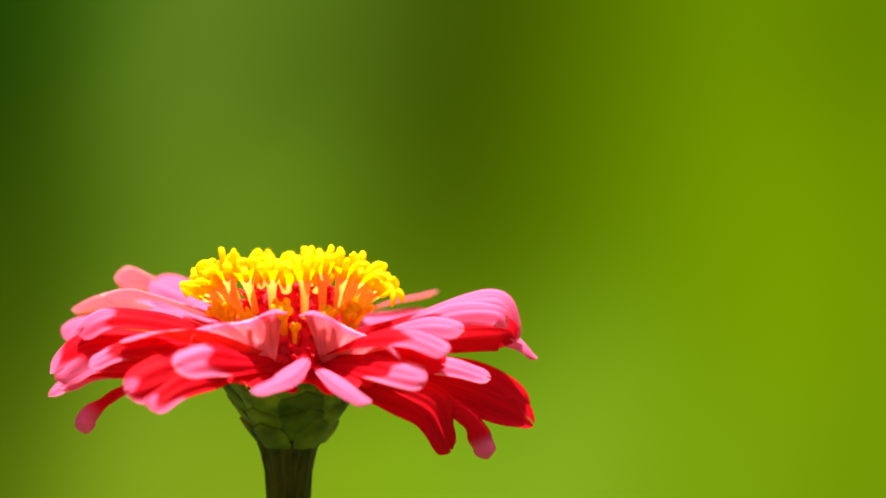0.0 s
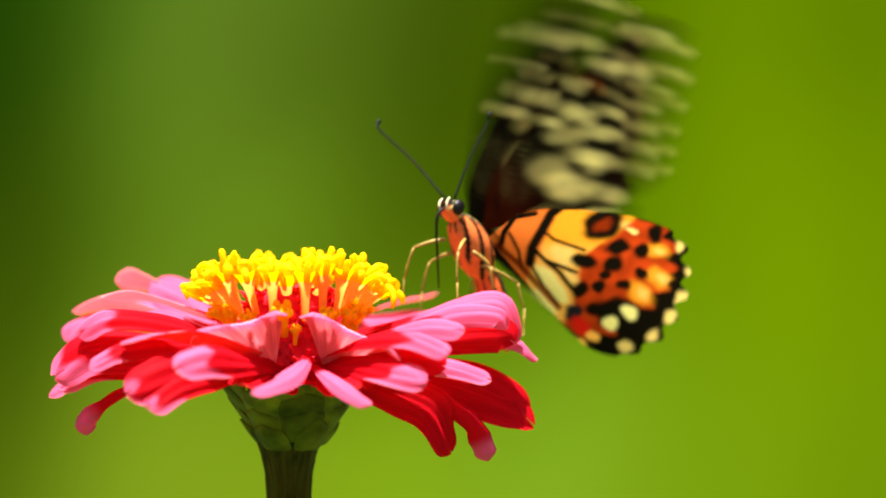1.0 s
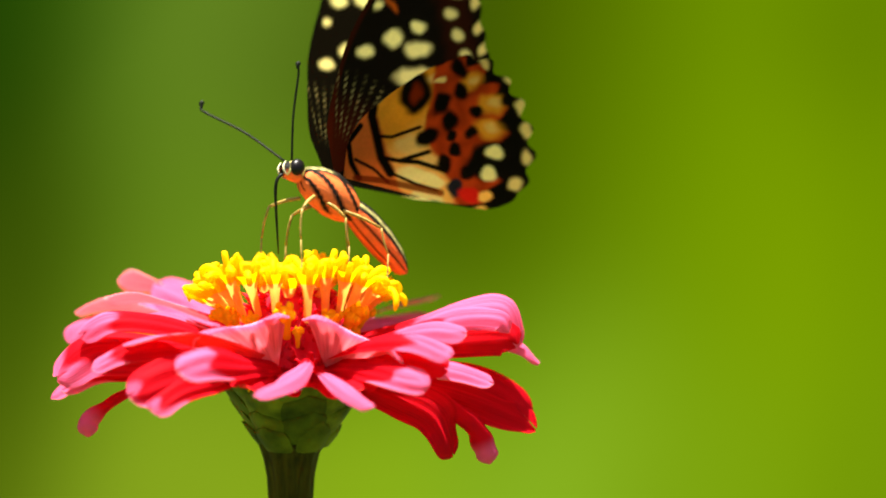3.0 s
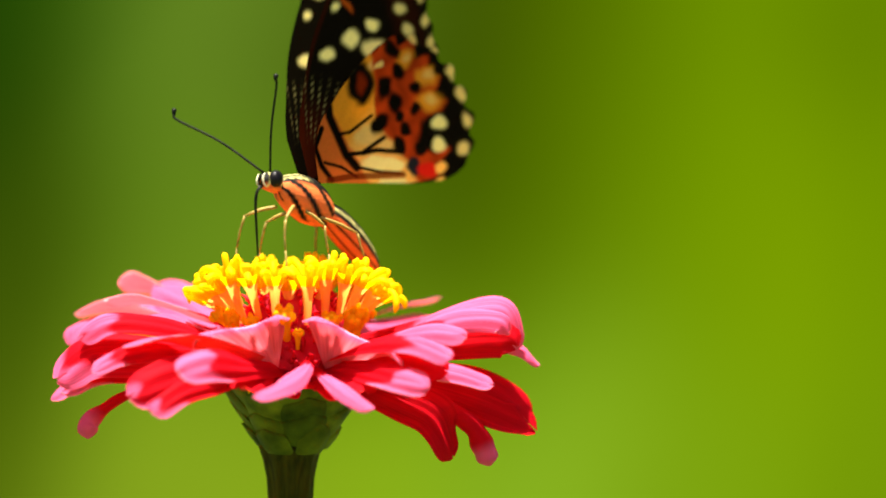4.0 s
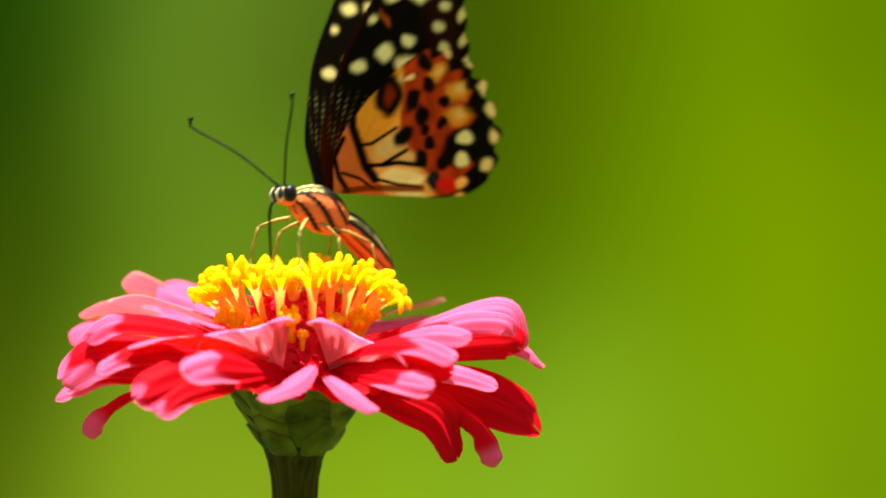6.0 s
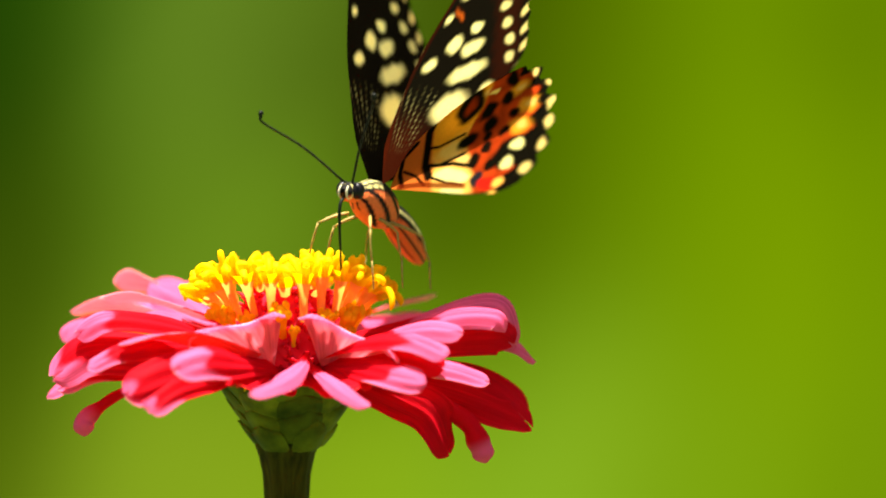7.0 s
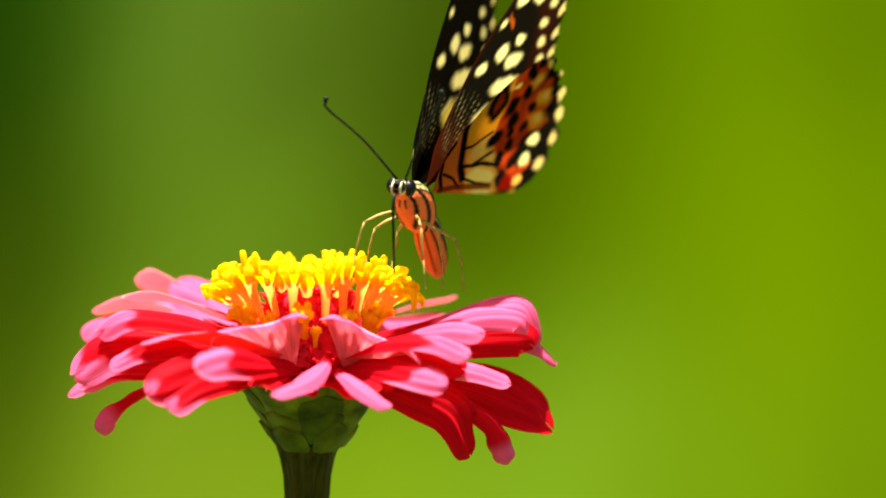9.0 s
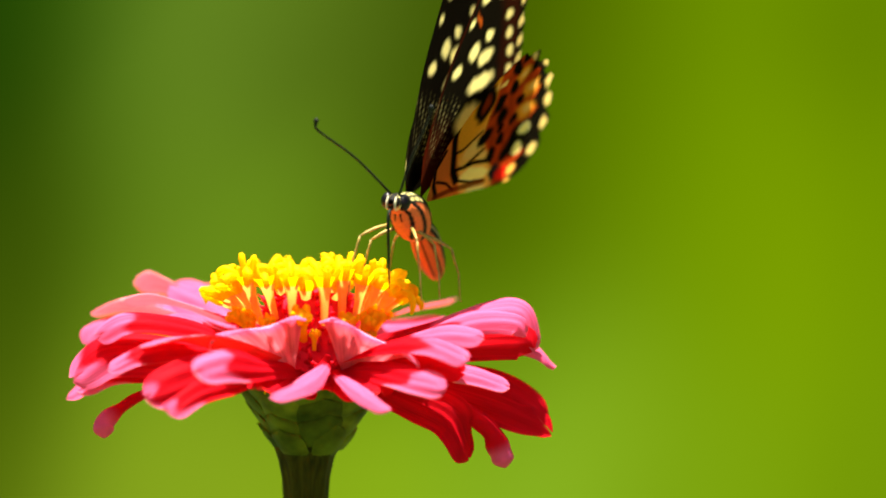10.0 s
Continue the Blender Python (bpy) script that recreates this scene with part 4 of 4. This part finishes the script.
trunk("thorax", [(5.3, 0.4, 0.5, 0.1), (4.6, 1.5, 1.7, 0.1), (2.5, 2.25, 2.7, 0.0), (0, 2.55, 3.2, -0.2), (-2.5, 2.2, 2.7, -0.5), (-4.2, 1.5, 1.7, -0.9), (-4.8, 0.3, 0.3, -1.0)],
      thorax_tint, "orange thorax with black slanting stripes and a hairy black back")
trunk("abdomen", [(-2.8, 0.6, 0.7, -0.6), (-3.6, 1.5, 1.7, -0.8), (-6.2, 2.05, 2.25, -1.7), (-9.2, 2.1, 2.3, -3.0), (-11.8, 1.75, 1.9, -4.2), (-13.6, 1.1, 1.2, -5.1), (-14.5, 0.25, 0.3, -5.5)],
      abdomen_tint, "orange-red abdomen with black and cream stripes")
trunk("head", [(4.8, 0.6, 0.7, 0.2), (5.4, 1.3, 1.35, 0.3), (6.5, 1.4, 1.4, 0.3), (7.6, 1.1, 1.15, 0.1), (8.4, 0.35, 0.4, 0.0)],
      head_tint, "small head with black and cream bands", 28, 24)

for side in (1, -1):
    bm = bmesh.new()
    bmesh.ops.create_uvsphere(bm, u_segments=28, v_segments=18, radius=1.08)
    bmesh.ops.scale(bm, vec=(0.98, 0.86, 1.08), verts=bm.verts)
    bmesh.ops.translate(bm, vec=(6.55, side * 1.12, 0.5), verts=bm.verts)
    part("eye", bm, EYE, butterfly, "glossy black compound eye")
    bm = bmesh.new()
    tip, bow = ((12.0, 4.4, 12.0), (9.6, 2.2, 6.4)) if side > 0 else ((17.4, -9.0, 7.2), (12.2, -4.7, 4.6))
    path = bend([(7.2, side * 0.5, 1.2), bow, (tip[0] - 0.5, tip[1] * 0.95, tip[2] - 0.6), (tip[0], tip[1], tip[2] + 0.2), (tip[0] + 0.1, tip[1], tip[2] + 1.0)], 22)
    tube(bm, path, [0.16] * 14 + [0.18, 0.21, 0.25, 0.29, 0.33, 0.36, 0.33, 0.14], 8)
    part("antenna", bm, CHITIN, butterfly, "thin black clubbed antenna")
    bm = bmesh.new()
    tube(bm, bend([(7.4, side * 0.6, -0.9), (8.05, side * 0.62, -0.6), (8.35, side * 0.6, 0.1), (8.15, side * 0.55, 0.9)], 8),
         [0.08, 0.11, 0.13, 0.14, 0.14, 0.13, 0.10, 0.05], 8)
    part("palp", bm, PALE, butterfly, "short cream palp")

bm = bmesh.new()
tube(bm, bend([(0, 0, 0.3), (0.8, 0, 0.0), (1.3, 0, -0.9), (1.4, 0, -3.2), (1.0, 0, -10.4)], 18), [0.22] * 12 + [0.20, 0.19, 0.18, 0.16, 0.13, 0.09], 8)
proboscis = part("proboscis", bm, CHITIN, butterfly, "black sucking tongue")

legs = []
for fx, reach, side, step, bent in ((3.2, 2.4, 1, 3.2, -1.5), (3.4, 4.0, -1, 3.8, -1.3), (1.0, 2.4, 1, -2.2, -1.9), (1.0, 3.6, -1, 2.4, -1.5), (-1.6, 3.4, 1, -5.4, -2.2), (-1.6, 3.4, -1, -4.8, -1.6)):
    bm = bmesh.new()
    knee = Vector((step * 0.85, side * (1.0 + reach * 0.6), bent))
    ankle = Vector((step * 0.98, side * (1.0 + reach * 0.85), -5.6))
    foot = Vector((step * 0.94, side * (1.0 + reach * 0.95), -9.2))
    hip = Vector((0, side * 0.6, 0))
    tube(bm, bend([hip, hip.lerp(knee, 0.5) + Vector((0, 0, 0.2)), knee], 6), [0.24, 0.26, 0.26, 0.24, 0.20, 0.16], 7)
    tube(bm, bend([knee, knee.lerp(ankle, 0.5) + Vector((0.15, 0, 0)), ankle], 6), [0.17, 0.17, 0.16, 0.15, 0.14, 0.13], 7)
    tube(bm, [ankle, ankle.lerp(foot, 0.6), foot, foot + Vector((0.3, side * 0.3, -0.1))], [0.13, 0.11, 0.10, 0.05], 6)
    legs.append((part("leg", bm, LEG, butterfly, "thin jointed tan leg"), Vector((fx, side * 1.0, -2.2))))


# ---- what moves ----
def motions():
    """The zinnia nods under the butterfly's weight; the butterfly comes up from below, settles and feeds, its wings working."""
    sway = [
        (0.0, 0.00, 0.00, 0.00),
        (0.5, 0.31, 0.03, -0.00),
        (1.0, -0.43, -0.23, 0.04),
        (1.5, -3.22, -0.38, 0.35),
        (2.0, -3.29, -0.55, 0.33),
        (2.5, -2.20, -0.45, 0.21),
        (4.0, -3.19, -0.78, 0.29),
        (4.5, -3.41, -0.70, 0.37),
        (5.0, -6.27, -1.33, 0.64),
        (5.5, -5.02, -1.11, 0.55),
        (7.0, -2.62, -0.43, 0.20),
        (7.5, -2.04, 0.00, 0.28),
        (8.0, -2.13, -0.30, 0.25),
        (8.5, -2.06, -0.17, 0.24),
        (9.0, -4.53, -0.47, 0.59),
        (9.5, -3.09, -0.38, 0.36),
        (10.0, -5.18, -0.84, 0.63),
    ]
    walk(zinnia, [(t, pose(x * MM, 0, z * MM, 0, lean, 0)) for t, x, z, lean in sway])
    # seconds, place in mm, turn in degrees, fold of the near hindwing and of the far wings, sweep of hind and near fore wings, fold of the near forewing, sweep of the far one
    rows = [
        (0.00, 18.00, 70.00, 620.00, 0.0, -50.0, 240.0, 60.0, 60.0, 0.0, -5.0, 60.0, -5.0),
        (0.20, 18.00, 66.00, 650.00, 0.0, -60.0, 260.0, 50.0, 50.0, 0.0, -13.0, 50.0, -13.0),
        (0.30, 17.00, 62.00, 652.00, 0.0, -65.0, 260.0, 84.0, 84.0, 0.0, -17.0, 84.0, -17.0),
        (0.40, 24.00, 58.00, 700.00, 0.0, -65.0, 292.0, 52.0, 60.0, 0.0, -21.0, 52.0, -21.0),
        (0.43, 24.00, 56.00, 706.00, 0.0, -65.0, 286.0, 25.0, 25.0, 0.0, -29.0, 25.0, -29.0),
        (0.47, 24.00, 50.00, 702.00, 0.0, -65.0, 284.0, -32.0, -32.0, -4.0, -31.0, -32.0, -31.0),
        (0.50, 24.20, 50.00, 711.00, 0.0, -66.0, 276.0, 44.0, 44.0, -8.0, -37.0, 44.0, -37.0),
        (0.53, 24.40, 46.00, 717.00, 0.0, -64.0, 275.0, 98.0, 98.0, -4.0, -35.0, 98.0, -35.0),
        (0.57, 24.60, 42.00, 716.00, 0.0, -63.0, 276.0, 58.0, 58.0, 0.0, -25.0, 58.0, -25.0),
        (0.60, 25.00, 36.00, 718.00, 0.0, -60.0, 275.0, 2.0, 2.0, -5.0, -13.0, 2.0, -13.0),
        (0.63, 24.60, 30.00, 719.00, 0.0, -57.0, 272.0, -42.0, -42.0, -5.0, -10.4, -42.0, -10.4),
        (0.67, 24.00, 24.00, 720.00, 0.0, -54.0, 269.0, -24.0, -24.0, -5.0, -7.6, -24.0, -7.6),
        (0.70, 23.00, 18.00, 720.00, 0.0, -50.0, 262.0, -14.0, -14.0, -5.0, -5.0, -14.0, -5.0),
        (0.73, 23.00, 15.00, 720.00, 0.0, -50.0, 250.0, 14.0, 14.0, 5.0, -11.2, 14.0, -11.2),
        (0.77, 24.00, 12.00, 719.00, 3.0, -50.0, 236.0, 56.0, 74.0, 13.0, -17.5, 56.0, -17.5),
        (0.80, 26.89, 8.96, 716.02, 16.5, -49.9, 211.1, 55.8, 98.0, 21.0, -17.5, 64.0, -18.7),
        (0.97, 25.17, 6.47, 715.21, 18.9, -51.7, 219.0, 34.7, 88.0, 12.5, -15.3, 46.0, -36.0),
        (1.00, 24.27, 5.96, 714.66, 19.5, -52.1, 220.3, 31.1, 112.0, 11.0, -15.3, 67.2, -30.0),
        (1.03, 24.83, 5.60, 715.33, 18.9, -50.8, 220.4, 34.4, 134.0, 11.1, -14.3, 88.0, -26.2),
        (1.20, 14.53, 3.82, 718.69, 15.8, -35.5, 210.8, 50.6, 88.9, 11.8, -14.3, 68.5, -23.4),
        (1.30, 11.75, 2.75, 717.48, 14.0, -27.9, 220.6, 76.8, 77.9, 12.3, -1.8, 89.3, -8.1),
        (1.40, 13.76, 1.68, 717.13, 12.1, -36.6, 220.7, 72.0, 71.4, 12.7, -2.7, 79.0, -6.2),
        (1.50, 14.26, 0.61, 719.26, 10.2, -32.8, 220.8, 82.2, 64.9, 13.2, -3.7, 83.8, -4.3),
        (1.80, 11.72, 0.19, 717.74, 18.4, -36.9, 216.1, 74.9, 69.4, 9.0, -6.2, 76.4, -8.9),
        (1.95, 12.27, -0.02, 721.37, 22.3, -39.0, 213.8, 63.7, 74.8, 7.0, -7.6, 65.3, -11.2),
        (2.00, 11.67, -0.09, 721.42, 23.7, -39.6, 212.9, 73.5, 76.7, 6.3, -8.0, 74.9, -12.0),
        (2.05, 11.79, -0.06, 722.12, 24.1, -39.8, 212.0, 80.8, 76.0, 6.7, -7.7, 83.1, -11.8),
        (2.10, 11.10, -0.03, 722.11, 24.5, -40.0, 210.9, 70.0, 75.4, 7.2, -7.5, 73.2, -11.6),
        (2.40, 7.69, 0.16, 719.30, 18.4, -26.0, 207.5, 87.7, 75.2, 4.3, -5.7, 95.6, -10.3),
        (2.50, 7.81, 0.22, 723.32, 27.9, -41.4, 202.9, 56.5, 75.2, 11.1, -5.1, 66.1, -9.9),
        (2.70, 6.70, 0.15, 723.44, 21.3, -33.9, 205.3, 82.8, 78.1, 9.8, -4.3, 91.0, -8.3),
        (3.20, 4.50, -0.01, 722.39, 21.1, -26.7, 210.5, 71.7, 80.9, 6.6, -2.0, 76.5, -4.0),
        (3.80, 1.16, -0.21, 722.21, 15.4, -25.2, 217.0, 84.6, 84.4, 2.7, 0.6, 85.3, 0.9),
        (4.00, 2.04, -0.27, 722.06, 13.4, -22.8, 219.2, 89.0, 83.8, 1.4, -1.7, 88.4, -0.6),
        (4.20, 2.36, -0.27, 721.26, 12.1, -16.4, 218.7, 91.0, 83.5, -0.5, -2.6, 90.6, -1.8),
        (4.50, 2.81, -0.27, 720.73, 10.0, -15.1, 218.0, 94.0, 82.9, -3.3, -4.0, 94.0, -3.5),
        (4.80, 3.85, -0.23, 722.61, 14.2, -24.7, 210.2, 87.5, 79.8, 3.7, 2.5, 88.1, 3.4),
        (5.00, 3.49, -0.19, 722.52, 16.9, -28.6, 205.1, 83.1, 77.8, 8.4, 6.7, 84.1, 7.9),
        (5.20, 2.36, -0.00, 719.24, 13.2, -18.1, 207.6, 90.3, 77.2, 8.0, 9.9, 90.4, 10.5),
        (5.50, 1.94, 0.28, 720.22, 7.5, -16.2, 211.3, 101.1, 76.3, 7.3, 14.5, 100.0, 14.2),
        (5.70, 2.00, 0.12, 719.75, 6.2, -16.3, 214.9, 96.4, 75.6, 7.4, 11.5, 96.1, 12.5),
        (6.20, 6.66, -0.26, 722.13, 2.9, -20.7, 223.9, 84.5, 73.8, 7.6, 4.1, 86.7, 8.4),
        (6.80, 13.35, -0.73, 725.15, -1.0, -28.7, 237.4, 68.9, 71.6, 7.7, -4.9, 74.2, 3.4),
        (7.00, 11.34, -0.89, 721.59, -2.4, -16.6, 238.2, 65.2, 72.6, 7.8, -7.8, 71.6, 1.8),
        (7.30, 13.10, -1.58, 721.26, -0.6, -18.3, 241.7, 74.3, 80.5, 3.5, -4.8, 77.9, 2.0),
        (7.50, 12.43, -2.03, 721.19, 0.6, -19.4, 244.1, 80.3, 85.2, 0.6, -2.7, 82.0, 2.2),
        (8.00, 11.87, -2.14, 720.73, -1.3, -18.2, 244.3, 88.8, 86.1, -1.4, -2.7, 88.9, -0.3),
        (8.20, 12.45, -2.04, 720.96, -0.6, -24.4, 249.0, 80.2, 84.7, 0.3, -6.5, 84.2, -2.2),
        (8.45, 15.35, -1.90, 723.50, 0.2, -32.2, 254.9, 72.0, 72.1, 2.4, -11.2, 81.0, -4.5),
        (8.50, 14.34, -1.88, 722.72, 0.5, -33.9, 256.0, 67.3, 78.0, 2.9, -12.1, 77.3, -5.0),
        (8.55, 15.43, -1.91, 723.36, -0.3, -32.9, 255.4, 64.3, 83.8, 2.5, -11.5, 73.4, -4.8),
        (8.70, 15.40, -2.02, 723.10, -2.4, -30.0, 253.7, 70.0, 87.0, 1.4, -9.6, 76.7, -4.2),
        (8.90, 16.42, -2.16, 721.49, -5.1, -26.2, 251.4, 72.9, 89.8, -0.0, -7.1, 76.2, -3.5),
        (9.00, 16.81, -2.23, 721.43, -6.5, -24.3, 250.2, 74.2, 91.1, -0.8, -5.8, 76.0, -3.0),
        (9.50, 15.02, -2.67, 720.60, -9.8, -18.9, 250.0, 79.9, 89.7, -2.7, -4.9, 81.9, -1.3),
        (10.00, 16.17, -1.56, 719.96, -5.1, -19.2, 250.3, 74.9, 93.0, -3.0, -6.0, 82.1, -3.6),
    ]
    walk(butterfly, [(r[0], pose(r[1] * MM, r[2] * MM, r[3] * MM, r[4], r[5], r[6])) for r in rows])
    for ob, side, column, hinge, sweep, ahead in ((hind_near, 1, 7, -0.6, 9, 0), (hind_far, -1, 8, -0.6, 9, 7), (fore_near, 1, 11, 0.6, 10, 0), (fore_far, -1, 8, 0.6, 12, 0)):
        walk(ob, [(r[0], Matrix.Translation(Vector((hinge, side * 1.2, 2.2)) * MM) @ Matrix.Rotation(radians(side * r[column]), 4, "X")
                   @ Matrix.Rotation(radians(side * (r[sweep] - ahead)), 4, "Z")) for r in rows])
    # tongue and legs hang towards the disc, whatever the body's slope
    def hang(r, share):
        return pose(0, 0, 0, r[4] * share, r[5] * share, 0).inverted()
    walk(proboscis, [(r[0], Matrix.Translation(Vector((7.4, 0, -0.9)) * MM) @ hang(r, 1.0)) for r in rows])
    for ob, hip in legs:
        walk(ob, [(r[0], Matrix.Translation(hip * MM) @ hang(r, 0.9)) for r in rows])


motions()
